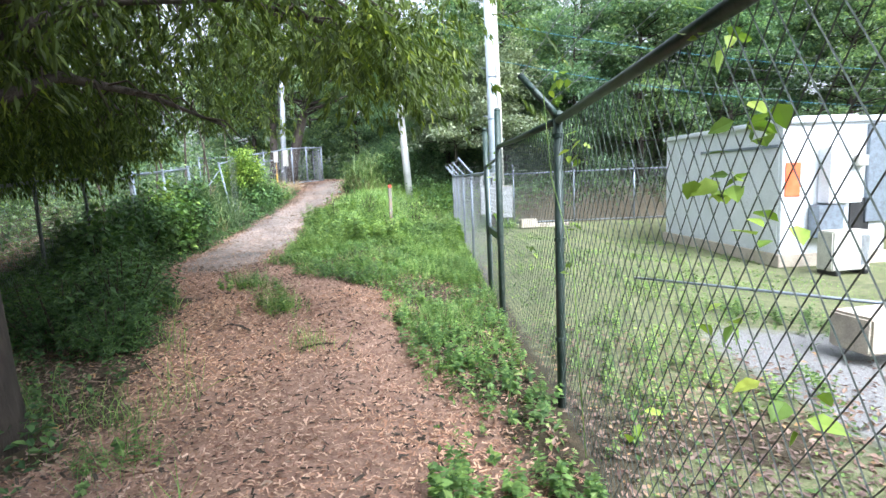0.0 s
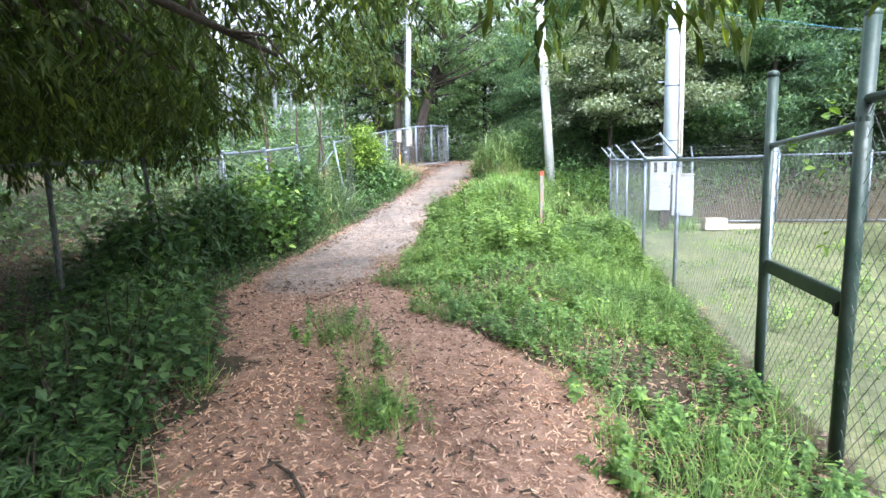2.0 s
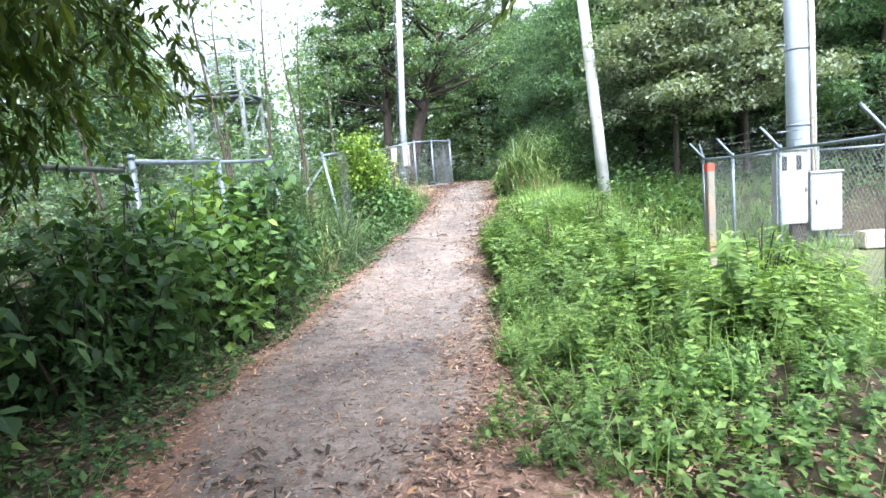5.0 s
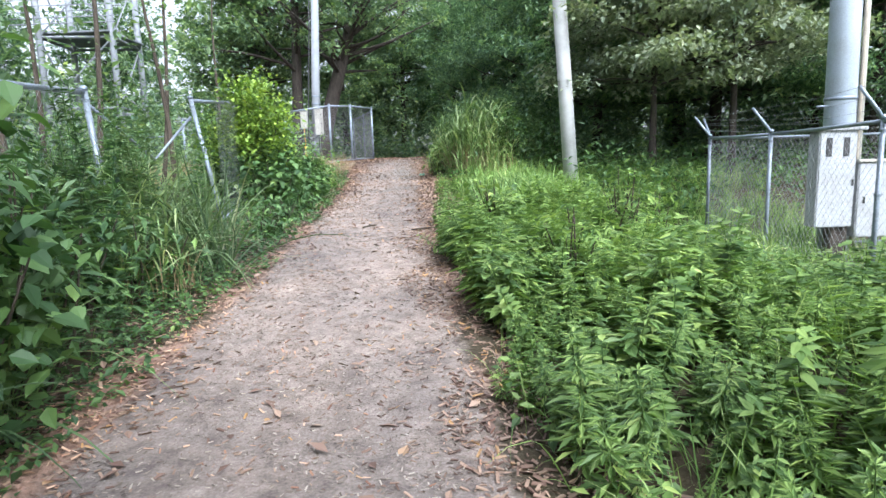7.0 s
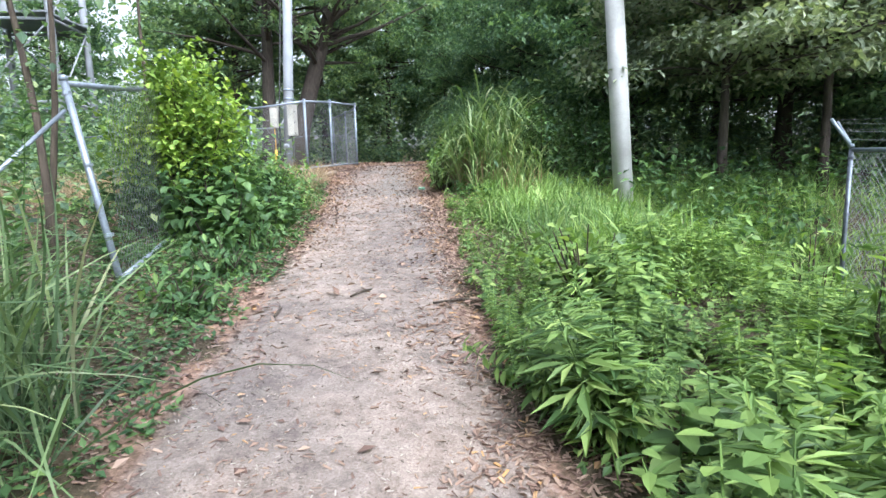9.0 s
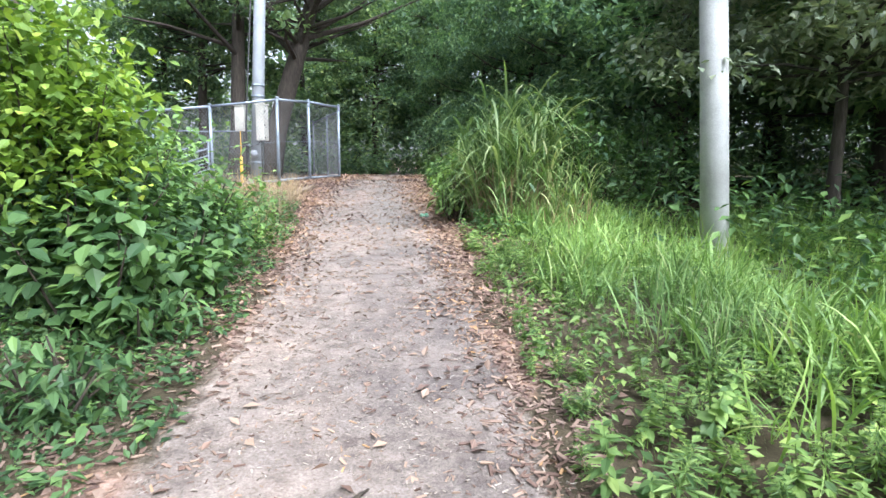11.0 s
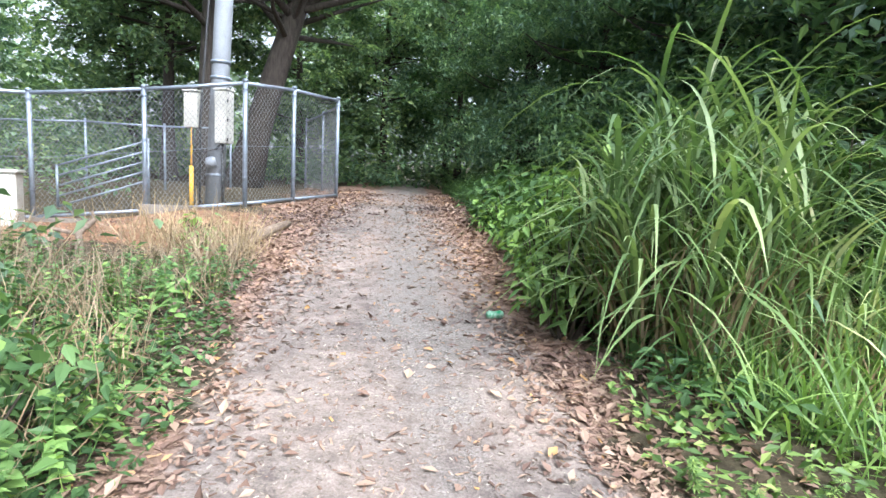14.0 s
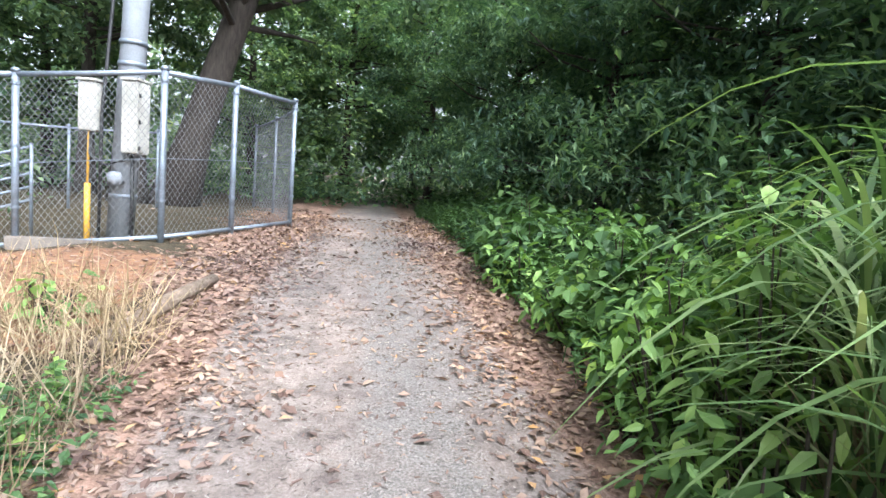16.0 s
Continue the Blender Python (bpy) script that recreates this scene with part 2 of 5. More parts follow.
# ---- the ground, one sheet ----
WAY_Y = [-6, 3.5, 6.5, 10, 13, 16, 18.5, 22, 25, 28, 30, 33, 60]
WAY_Z = [-0.1, 0, 0.12, 0.15, 0.17, 0.4, 0.63, 0.95, 1.24, 1.6, 1.72, 1.85, 2.2]


def mid_x(y):
    return np.interp(y, [-6, 0, 5, 9.5, 14, 18, 22, 30, 60], [0.6, 0, -1.9, -3.9, -4.75, -5.05, -5.35, -5.7, -5.9])


def left_edge(y):
    return np.interp(y, [8, 9, 10.6, 13.5, 16, 18, 20, 22, 25, 27, 32, 40], [-4.1, -4.6, -5.2, -5.6, -5.72, -5.84, -5.92, -6.12, -6.5, -6.55, -6.55, -6.6])


def right_edge(y):
    return np.interp(y, [8, 9, 10.6, 13, 16.6, 18, 22, 24, 28, 32, 40], [-3.9, -3.7, -3.4, -3.6, -4.05, -4.2, -4.3, -4.45, -4.85, -4.95, -5.1])


def level(x, y):
    """Height of the ground."""
    x, y = np.asarray(x, float), np.asarray(y, float)
    p = np.interp(y, WAY_Y, WAY_Z)
    d = x - mid_x(y)
    low = -0.15 + (p + 0.15) * smooth_step(19.6, 23.0, y) - 0.36 * smooth_step(1.6, 7.4, x) * (1 - smooth_step(16.5, 19.5, y))
    lo, hi = np.interp(y, [5, 9], [0.7, 2.7]), np.interp(y, [5, 9], [1.5, 4.3])
    a = smooth_step(0, 1, (d - lo) / (hi - lo))
    z = p * (1 - a) + low * a
    z = z + 0.2 * np.exp(-(((d - 2.7) / 0.9) ** 2)) * smooth_step(8.5, 11, y) * (1 - smooth_step(19, 22, y))
    z = z + 0.12 * smooth_step(1.3, 2.4, -d) * smooth_step(6, 9, y) * (1 - smooth_step(23, 26, y))
    z = z + 0.05 * (ripple(x, y, 0.9) - 0.5) * smooth_step(0.9, 2.0, abs(d))
    z = z - 0.34 * smooth_step(0, 1, (-8.0 - x) / 2.6) * smooth_step(25.5, 28, y) * (1 - smooth_step(30.5, 34, y))
    far = np.hypot(x + 4, y - 15)
    return z + 2.5 * smooth_step(38, 90, far)


def lines(lo, hi, step, reach):
    inner = np.arange(lo, hi + step / 2, step)
    grow = step * np.cumsum(1.22 ** np.arange(1, 60))
    grow = grow[grow < reach]
    return np.concatenate([lo - grow[::-1], inner, hi + grow])


gx, gy = lines(-12, 8, 0.14, 600), lines(-3, 36, 0.14, 600)
GX, GY = np.meshgrid(gx, gy)
gv = np.stack([GX, GY, level(GX, GY)], -1).reshape(-1, 3)
gi = np.arange(GX.size).reshape(GX.shape)
q00, q10, q11, q01 = gi[:-1, :-1].ravel(), gi[:-1, 1:].ravel(), gi[1:, 1:].ravel(), gi[1:, :-1].ravel()
gf = np.concatenate([np.stack([q00, q10, q11], -1), np.stack([q00, q11, q01], -1)])


def dirt_share(x, y):
    inside = np.minimum(x - left_edge(y), right_edge(y) - x)
    return smooth_step(-0.25, 0.3, inside) * smooth_step(8.6, 10.2, y)


def chip_share(x, y):
    lo = np.interp(y, [-4, 1, 2.5, 4, 5.2, 6.6, 8, 10, 14, 20, 24, 26, 33], [-1.6, -1.9, -2.4, -2.6, -2.9, -3.2, -4.2, -5.4, -5.95, -6.1, -6.5, -7.2, -8.0])
    hi = np.interp(y, [-4, 1, 2.5, 4, 6, 7.3, 8.4, 10, 12, 14, 20, 24, 33], [1.0, 0.7, 0.55, 0.3, -0.1, -0.5, -1.7, -2.75, -3.4, -3.7, -4.2, -4.0, -4.3])
    x = x + 0.7 * (ripple(x, y, 1.5) - 0.5) + 0.3 * (ripple(x, y, 4.1) - 0.5)
    return smooth_step(-0.2, 0.25, np.minimum(x - lo, hi - x))


def yard_share(x, y):
    fence = np.interp(y, [-6, 3.5, 19.8], [1.1, 0.93, 0.4])
    bare = 0.75 * (1 - smooth_step(2.5, 5.5, y)) * smooth_step(0.3, 0.6, ripple(x, y, 1.3))
    return smooth_step(-0.1, 0.3, x - fence) * (1 - smooth_step(19.5, 20.5, y)) * (1 - bare)


def gravel_share(x, y):
    return yard_share(x, y) * smooth_step(2.2, 3.4, x) * (1 - smooth_step(5.0, 7.0, y))


def red_share(x, y):
    return smooth_step(0, 0.8, np.minimum(-6.9 - x, 1.6 - abs(y - 27.6 + 0.35 * (x + 8)))) * smooth_step(-12, -11, x)


def worn_share(x, y):
    """Darker gravelly strip worn along the upper part of the path."""
    off = x - (left_edge(y) * 0.36 + right_edge(y) * 0.64) + 0.35 * (ripple(x, y, 1.6) - 0.5)
    return 0.58 * smooth_step(18.5, 25, y) * smooth_step(0.7, 0.1, abs(off))


M_ground, n, l, b = material("ground_soil")
co = n.new("ShaderNodeNewGeometry").outputs["Position"]
n1, n2, n3 = noise_node(n, l, 0.8, 5, 0.6, co), noise_node(n, l, 7, 6, 0.7, co), noise_node(n, l, 70, 5, 0.7, co)
soil = ramp(n, l, n2.outputs[0], [(0.3, (0.045, 0.035, 0.024)), (0.55, (0.075, 0.062, 0.038)), (0.8, (0.14, 0.1, 0.07))])
dirt = ramp(n, l, n2.outputs[0], [(0.28, (0.13, 0.106, 0.095)), (0.5, (0.245, 0.207, 0.185)), (0.75, (0.35, 0.305, 0.275))])
patch = ramp(n, l, n1.outputs[0], [(0.33, (0.62, 0.63, 0.66)), (0.5, (0.95, 0.94, 0.93)), (0.66, (1.2, 1.15, 1.1))])
dirt_c = mix(n, l, dirt.outputs[0], patch.outputs[0], 1.0, "MULTIPLY")
chips = ramp(n, l, n2.outputs[0], [(0.3, (0.17, 0.105, 0.08)), (0.55, (0.31, 0.2, 0.152)), (0.8, (0.44, 0.3, 0.235))])
yard = ramp(n, l, n2.outputs[0], [(0.3, (0.10, 0.115, 0.06)), (0.55, (0.17, 0.185, 0.095)), (0.75, (0.27, 0.24, 0.18))])
stone = ramp(n, l, n3.outputs[0], [(0.3, (0.13, 0.13, 0.13)), (0.55, (0.24, 0.24, 0.24)), (0.75, (0.36, 0.36, 0.35))])
red = ramp(n, l, n2.outputs[0], [(0.3, (0.14, 0.075, 0.045)), (0.5, (0.25, 0.14, 0.085)), (0.72, (0.38, 0.19, 0.09))])
cur = soil.outputs[0]
yard_c = mix(n, l, yard.outputs[0], patch.outputs[0], 0.8, "MULTIPLY")
for key, colour in (("yard", yard_c), ("gravel", stone.outputs[0]), ("red", red.outputs[0]), ("chip", chips.outputs[0]), ("dirt", dirt_c), ("worn", mix(n, l, stone.outputs[0], (0.92, 0.84, 0.77), 1.0, "MULTIPLY"))):
    at = n.new("ShaderNodeAttribute")
    at.attribute_name = key
    w = sums(n, l, "ADD", at.outputs["Fac"], sums(n, l, "MULTIPLY", sums(n, l, "SUBTRACT", n2.outputs[0], 0.5), 0.9))
    k = n.new("ShaderNodeMapRange")
    k.inputs["From Min"].default_value, k.inputs["From Max"].default_value = 0.36, 0.64
    l.new(w, k.inputs["Value"])
    cur = mix(n, l, cur, colour, k.outputs[0])
fine = ramp(n, l, n3.outputs[0], [(0.3, (0.66, 0.64, 0.62)), (0.7, (1.22, 1.22, 1.22))])
l.new(mix(n, l, cur, fine.outputs[0], 1.0, "MULTIPLY"), b.inputs["Base Color"])
b.inputs["Roughness"].default_value = 0.95
b.inputs["Specular IOR Level"].default_value = 0.2
bump(n, l, b, sums(n, l, "ADD", n3.outputs[0], n2.outputs[0]), 0.7, 0.02)

ground = solo("ground", (gv, gf), M_ground, "earth ground with a pale trodden dirt path and wood chips", "ground", kind="structure", smooth=True)
for key, share in (("dirt", dirt_share), ("chip", lambda x, y: chip_share(x, y) * np.interp(y, [11, 15], [1, 0.6])), ("yard", yard_share), ("gravel", gravel_share), ("red", red_share), ("worn", worn_share)):
    ground.data.attributes.new(key, "FLOAT", "POINT").data.foreach_set("value", share(gv[:, 0], gv[:, 1]).astype(np.float32))

# ---- plant templates ----
LEAF = (np.array([[0, 0, 0], [-0.27, 0.45, 0.06], [0, 1, -0.08], [0.27, 0.45, 0.06]]), np.array([[0, 2, 1], [0, 3, 2]]))
LANCE = (np.array([[0, 0, 0], [-0.16, 0.38, 0.05], [0, 1, -0.14], [0.16, 0.38, 0.05]]), np.array([[0, 2, 1], [0, 3, 2]]))
NARROW = (np.array([[0, 0, 0], [-0.15, 0.4, 0.03], [0, 1, -0.1], [0.15, 0.4, 0.03]]), np.array([[0, 2, 1], [0, 3, 2]]))


def broad_leaf(w=0.36, droop=0.22):
    v = [[0, 0, 0]]
    for y, k in ((0.3, 1.0), (0.66, 0.72)):
        z = -droop * y * y
        v += [[-w * k, y, z + 0.14 * k * w], [0, y, z - 0.02], [w * k, y, z + 0.14 * k * w]]
    v.append([0, 1, -droop])
    f = [(0, 2, 1), (0, 3, 2), (1, 2, 5), (1, 5, 4), (2, 3, 6), (2, 6, 5), (4, 5, 7), (5, 6, 7)]
    return np.array(v), np.array(f)


BROAD = broad_leaf()


def lobed_leaf():
    """A cut leaf of three narrow pointed lobes."""
    v, q = [], []
    for turn, long in ((0.0, 1.0), (0.75, 0.68), (-0.75, 0.68)):
        o = len(v)
        for x, y, z in ((0, 0.05, 0), (-0.11, 0.5, 0.04), (0, 1, -0.16), (0.11, 0.5, 0.04)):
            v.append([long * (x * math.cos(turn) - y * math.sin(turn)), long * (x * math.sin(turn) + y * math.cos(turn)) + 0.12, long * z])
        q += [(o, o + 2, o + 1), (o, o + 3, o + 2)]
    return np.array(v), np.array(q)


LOBED = lobed_leaf()
POINTED = broad_leaf(0.2, 0.3)


def blade(bend, w=0.012, n=4):
    v, f = [], []
    for i in range(n + 1):
        t = i / n
        y, z = 0.8 * bend * t ** 1.9, t - 0.5 * bend * t ** 3
        k = w * (1 - t ** 2.2) * (0.6 + 0.8 * min(t * 3, 1))
        v += [[-k, y, z], [k, y, z]]
    for i in range(n):
        a = 2 * i
        f += [(a, a + 1, a + 3), (a, a + 3, a + 2)]
    return np.array(v), np.array(f)


def spin(n, tilt=0.3):
    return turns(rng.uniform(0, 2 * np.pi, n), rng.normal(0, tilt, n), rng.normal(0, tilt, n))


def tall_weed(leaf, levels, per, size, top_bright=0.0):
    """One upright weed a metre tall: a stem with leaves in tiers."""
    shapes = [tube([[0, 0, 0], [0.02, 0.01, 0.5], [0.0, 0.03, 1.0]], [0.008, 0.006, 0.003], 3, False)]
    h, a, s, t = [], [], [], []
    for i in range(levels):
        u = (i + 1) / levels
        for k in range(per):
            h.append(0.2 + 0.8 * u + rng.normal(0, 0.05))
            a.append(i * 1.3 + k * 2 * np.pi / per + rng.normal(0, 0.7))
            s.append(size * (1.0 - 0.5 * u ** 2) * rng.uniform(0.75, 1.2))
            t.append(rng.normal(-0.12 + 0.3 * u, 0.25))
    h, a, s, t = map(np.array, (h, a, s, t))
    pos = np.stack([0.02 * np.sin(3 * h), 0.02 * h, h], -1)
    shapes.append(strew(leaf, pos, turns(a, t, rng.normal(0, 0.2, len(a))), s))
    return join(shapes)


def scatter(count, x0, x1, y0, y1, keep):
    x, y = rng.uniform(x0, x1, count), rng.uniform(y0, y1, count)
    ok = rng.uniform(0, 1, count) < keep(x, y)
    return x[ok], y[ok]


def plants(templates, x, y, height, tilt=0.12, width=1.0, sink=0.02):
    """Plants of several templates strewn on the ground at x, y."""
    height = np.broadcast_to(height, x.shape)
    pick = rng.integers(0, len(templates), len(x))
    shapes = []
    for i, tp in enumerate(templates):
        k = pick == i
        if k.any():
            hh = height[k] * rng.uniform(0.65, 1.25, k.sum())
            places = np.stack([x[k], y[k], level(x[k], y[k]) - sink], -1)
            shapes.append(strew(tp, places, spin(k.sum(), tilt), np.stack([hh * width, hh * width, hh], -1)))
    return join(shapes)


def verge(x, y):
    """Share of the strip between path and yard fence."""
    edge = np.where(y < 10, np.interp(y, [0, 2, 4, 6, 7.4, 8.4, 10], [0.3, 0.15, -0.1, -0.5, -0.85, -2.1, -3.1]), right_edge(y) + 0.15)
    fence = np.interp(y, [-6, 3.5, 19.8], [1.1, 0.93, 0.4]) - 0.05
    return (x > edge + 0.25 * (ripple(x, y, 2) - 0.5)) & (x < np.where(y < 20, fence, 3.5))


# ---- fences ----
def wire_mesh(p0, p1, z0, z1, height, pitch, r):
    """Crossing wires of a chain-link panel between two posts."""
    p0, p1 = np.array(p0, float), np.array(p1, float)
    length = np.linalg.norm(p1 - p0)
    d = (p1 - p0) / length
    nrm = np.array([-d[1], d[0]])
    shapes = []
    tri = np.arange(3) * 2 * np.pi / 3
    ring = np.stack([np.cos(tri), np.sin(tri)], -1) * r
    for sign in (1, -1):
        for c in np.arange(-height * 0.75, length + height * 0.75, pitch):
            u0, u1, v0, v1 = c, c + 0.75 * height, 0.0, height
            if u0 < 0:
                v0, u0 = -u0 / 0.75, 0.0
            if u1 > length:
                v1, u1 = v1 - (u1 - length) / 0.75, length
            if v1 - v0 < 0.03 or u1 <= u0:
                continue
            ends = []
            for u, v in ((u0, v0), (u1, v1)):
                if sign < 0:
                    u = length - u
                q = p0 + d * u + nrm * sign * r
                ends.append(np.array([q[0], q[1], z0 + (z1 - z0) * u / length + v]))
            along = ends[1] - ends[0]
            along /= np.linalg.norm(along)
            side = np.array([nrm[0], nrm[1], 0])
            up = np.cross(side, along)
            off = ring[:, :1] * side + ring[:, 1:] * up
            v = np.concatenate([ends[0] + off, ends[1] + off])
            shapes.append((v, np.array([[0, 1, 4], [0, 4, 3], [1, 2, 5], [1, 5, 4], [2, 0, 3], [2, 3, 5]])))
    return join(shapes)


def barbed(points, r=0.0022, sag=0.03):
    shapes = []
    for a, c in zip(points[:-1], points[1:]):
        a, c = np.array(a, float), np.array(c, float)
        t = np.linspace(0, 1, 7)[:, None]
        line = a + (c - a) * t
        line[:, 2] -= sag * 4 * (t * (1 - t))[:, 0]
        shapes.append(tube(line, r, 3, False))
        m = max(2, int(np.linalg.norm(c - a) / 0.16))
        for s in np.arange(1, m) / m:
            q = a + (c - a) * s
            q[2] -= sag * 4 * s * (1 - s)
            for k in range(2):
                e = rng.normal(0, 1, 3)
                e *= 0.02 / np.linalg.norm(e)
                shapes.append(tube([q - e, q + e], 0.0013, 3, False))
    return join(shapes)


def chain_fence(name, posts, height, label, steel, wire, r=0.024, pitch=0.075, wire_r=0.0016, arms=None, bottom_rail=False, mid_rail=False, lean=None, tops=None, group=""):
    """A chain-link fence on posts (x, y); arms: (dx, dy, up) of the slanted barbed-wire holders."""
    z = [float(level(x, y)) for x, y in posts]
    root = thing(name, (posts[0][0], posts[0][1], z[0]), label, "fence", group)
    lean = lean or [(0, 0)] * len(posts)
    tops = tops or [0] * len(posts)
    holders = []
    for (x, y), b0, (lx, ly), extra in zip(posts, z, lean, tops):
        top = np.array([x + lx, y + ly, b0 + height + 0.03 + extra])
        post = part("post", tube([[x, y, b0 - 0.15], top], r * (1.25 if extra else 1), 10), steel, root, smooth=True)
        part("cap", tube([top - [0, 0, 0.01], top + [0, 0, 0.025], top + [0, 0, 0.04]], [r * 1.25, r * 1.2, r * 0.5], 10), steel, post, smooth=True)
        for h in (0.25, 0.6, 0.95):
            q = np.array([x + lx * h, y + ly * h, b0 + height * h])
            part("clamp", tube([q - [0, 0, 0.014], q + [0, 0, 0.014]], r * 1.28, 8), steel, post)
        if arms and not extra:
            tip = top + np.array(arms)
            part("arm", tube([top - [0, 0, 0.02], top + np.array(arms) * 0.2, tip], [r * 0.85, r * 0.8, r * 0.7], 8), steel, post, smooth=True)
            holders.append((top, tip))
    for i in range(len(posts) - 1):
        a, c = posts[i], posts[i + 1]
        ta = np.array([a[0] + lean[i][0], a[1] + lean[i][1], z[i] + height])
        tc = np.array([c[0] + lean[i + 1][0], c[1] + lean[i + 1][1], z[i + 1] + height])
        part("top_rail", tube([ta, (ta + tc) / 2 - [0, 0, 0.006], tc], r * 0.85, 8), steel, root, smooth=True)
        if bottom_rail:
            part("bottom_rail", tube([[a[0], a[1], z[i] + 0.06], [c[0], c[1], z[i + 1] + 0.06]], r * 0.75, 8), steel, root, smooth=True)
        if mid_rail:
            part("tension_wire", tube([[a[0], a[1], z[i] + height / 2], [c[0], c[1], z[i + 1] + height / 2]], 0.004, 5), steel, root)
        part("wire_mesh", wire_mesh(a, c, z[i] + 0.03, z[i + 1] + 0.03, height - 0.04, pitch, wire_r), wire, root, "chain-link wire mesh")
    if len(holders) > 1:
        for s in (0.3, 0.64, 0.97):
            part("barbed_wire", barbed([h + (t - h) * s for h, t in holders]), M_wire, root, "barbed wire strand")
    return root


# yard fence: dark green near posts, galvanised further along
def yard_x(y):
    return float(np.interp(y, [-6, 0.5, 3.75, 6.7, 20.0], [0.95, 0.9, 0.95, 0.8, 0.4]))


chain_fence("chain_link_fence", [(yard_x(y), y) for y in (-2.8, 0.35, 3.75, 6.7)], 2.14, "dark green chain-link fence with slanted barbed wire arms",
            M_green, M_greenwire, r=0.033, pitch=0.094, wire_r=0.0021, arms=(-0.27, 0.0, 0.3), tops=[0, 0, 0, 0.4])
gate = thing("gate_post", (0.75, 7.95, -0.15), "dark green steel gate post with a bracket bar", "gate post")
part("post", tube([[0.76, 7.95, -0.3], [0.73, 7.95, 2.3]], 0.038, 10), M_green, gate, smooth=True)
part("cap", tube([[0.73, 7.95, 2.29], [0.73, 7.95, 2.325], [0.73, 7.95, 2.34]], [0.042, 0.04, 0.01], 10), M_green, gate, smooth=True)
part("bracket", box((0.045, 1.2, 0.1), (0.785, 7.33, 0.85), 0.006, 2), M_green, gate)
part("latch", box((0.06, 0.05, 0.09), (0.79, 6.78, 0.8), 0.008), M_dark, gate)
part("top_rail", tube([[0.8, 6.7, 1.86], [0.74, 7.95, 1.78]], 0.022, 8), M_galv, gate, smooth=True)
part("wire_mesh", wire_mesh((0.82, 6.75), (0.77, 7.9), -0.12, -0.12, 1.9, 0.08, 0.0018), M_greenwire, gate)
chain_fence("chain_link_fence", [(yard_x(y), y) for y in (7.95, 11.2, 13.9, 16.4, 18.3, 20.0)], 1.84, "galvanised chain-link fence with slanted barbed wire arms",
            M_galv, M_wire, r=0.026, pitch=0.085, wire_r=0.0017, arms=(-0.26, 0.0, 0.32), tops=[0.01, 0, 0, 0, 0, 0])
chain_fence("chain_link_fence", [(0.4 + 2.2 * i, 20.0 + 0.02 * i) for i in range(9)], 1.84, "galvanised chain-link fence along the back of the yard",
            M_galv, M_wire, r=0.026, pitch=0.085, wire_r=0.0017, arms=(0.0, 0.26, 0.3), bottom_rail=True)

# old fence along the other side of the path
chain_fence("chain_link_fence", [(-4.9, 5.3), (-5.7, 7.6), (-6.27, 9.66), (-6.85, 12.1)], 1.62, "old dark chain-link fence leaning among weeds",
            M_oldsteel, M_wire, r=0.028, pitch=0.085, wire_r=0.0014, lean=[(0, 0), (-0.1, 0.1), (-0.1, 0), (-0.05, 0)])
chain_fence("chain_link_fence", [(-6.87, 12.25), (-7.15, 14.3), (-7.3, 16.2)], 1.72, "galvanised chain-link fence leaning among tall weeds",
            M_galv, M_wire, r=0.032, pitch=0.085, wire_r=0.0015, lean=[(-0.05, 0), (-0.15, 0.05), (-0.24, 0.12)])
old2 = chain_fence("chain_link_fence", [(-7.1, 18.4), (-7.6, 20.8), (-8.6, 23.4), (-9.9, 25.8)], 1.72, "galvanised chain-link fence leaning over, overgrown with weeds",
                   M_galv, M_wire, r=0.03, pitch=0.085, wire_r=0.0014, lean=[(-0.38, 0.1), (-0.2, 0), (0, 0), (0, 0)], bottom_rail=True)
for name, a, c in (("brace", (-7.55, 16.35, 2.15), (-7.63, 17.7, 1.6)), ("brace", (-7.5, 18.5, 2.2), (-7.63, 17.7, 1.6))):
    part(name, tube([a, c], 0.018, 8), M_galv, old2, "diagonal steel brace", smooth=True)

# tall fence round the fenced plot at the top of the slope
CORNER = [(-12.8, 29.1), (-11.1, 29.3), (-9.5, 29.45), (-8.0, 29.5), (-7.46, 30.4), (-6.93, 31.8)]
chain_fence("chain_link_fence", CORNER, 1.9, "tall galvanised chain-link fence round a fenced plot", M_galv, M_wire, r=0.036, pitch=0.07, wire_r=0.0025, bottom_rail=True, mid_rail=True)
chain_fence("chain_link_fence", [(-6.93, 31.85), (-7.6, 34.0), (-8.4, 36.0)], 1.8, "galvanised chain-link fence running back into the trees", M_galv, M_wire, r=0.026, pitch=0.08, wire_r=0.0016, mid_rail=True)
chain_fence("chain_link_fence", [(-15.5, 31.5), (-14.0, 32.6), (-12.4, 32.9), (-10.8, 33.0), (-9.6, 33.6)], 1.35, "low inner chain-link fence behind the tall fence", M_galv, M_wire, r=0.024, pitch=0.08, wire_r=0.0014)

kerb = solo("kerb", join([box((1.66, 0.14, 0.16), ((a[0] + c[0]) / 2, (a[1] + c[1]) / 2, float(level((a[0] + c[0]) / 2, (a[1] + c[1]) / 2)) - 0.05), 0.015,
                              math.degrees(math.atan2(c[1] - a[1], c[0] - a[0]))) for a, c in zip(CORNER[:3], CORNER[1:4])]), M_kerb, "low concrete kerb under the tall fence", "kerb", kind="structure")

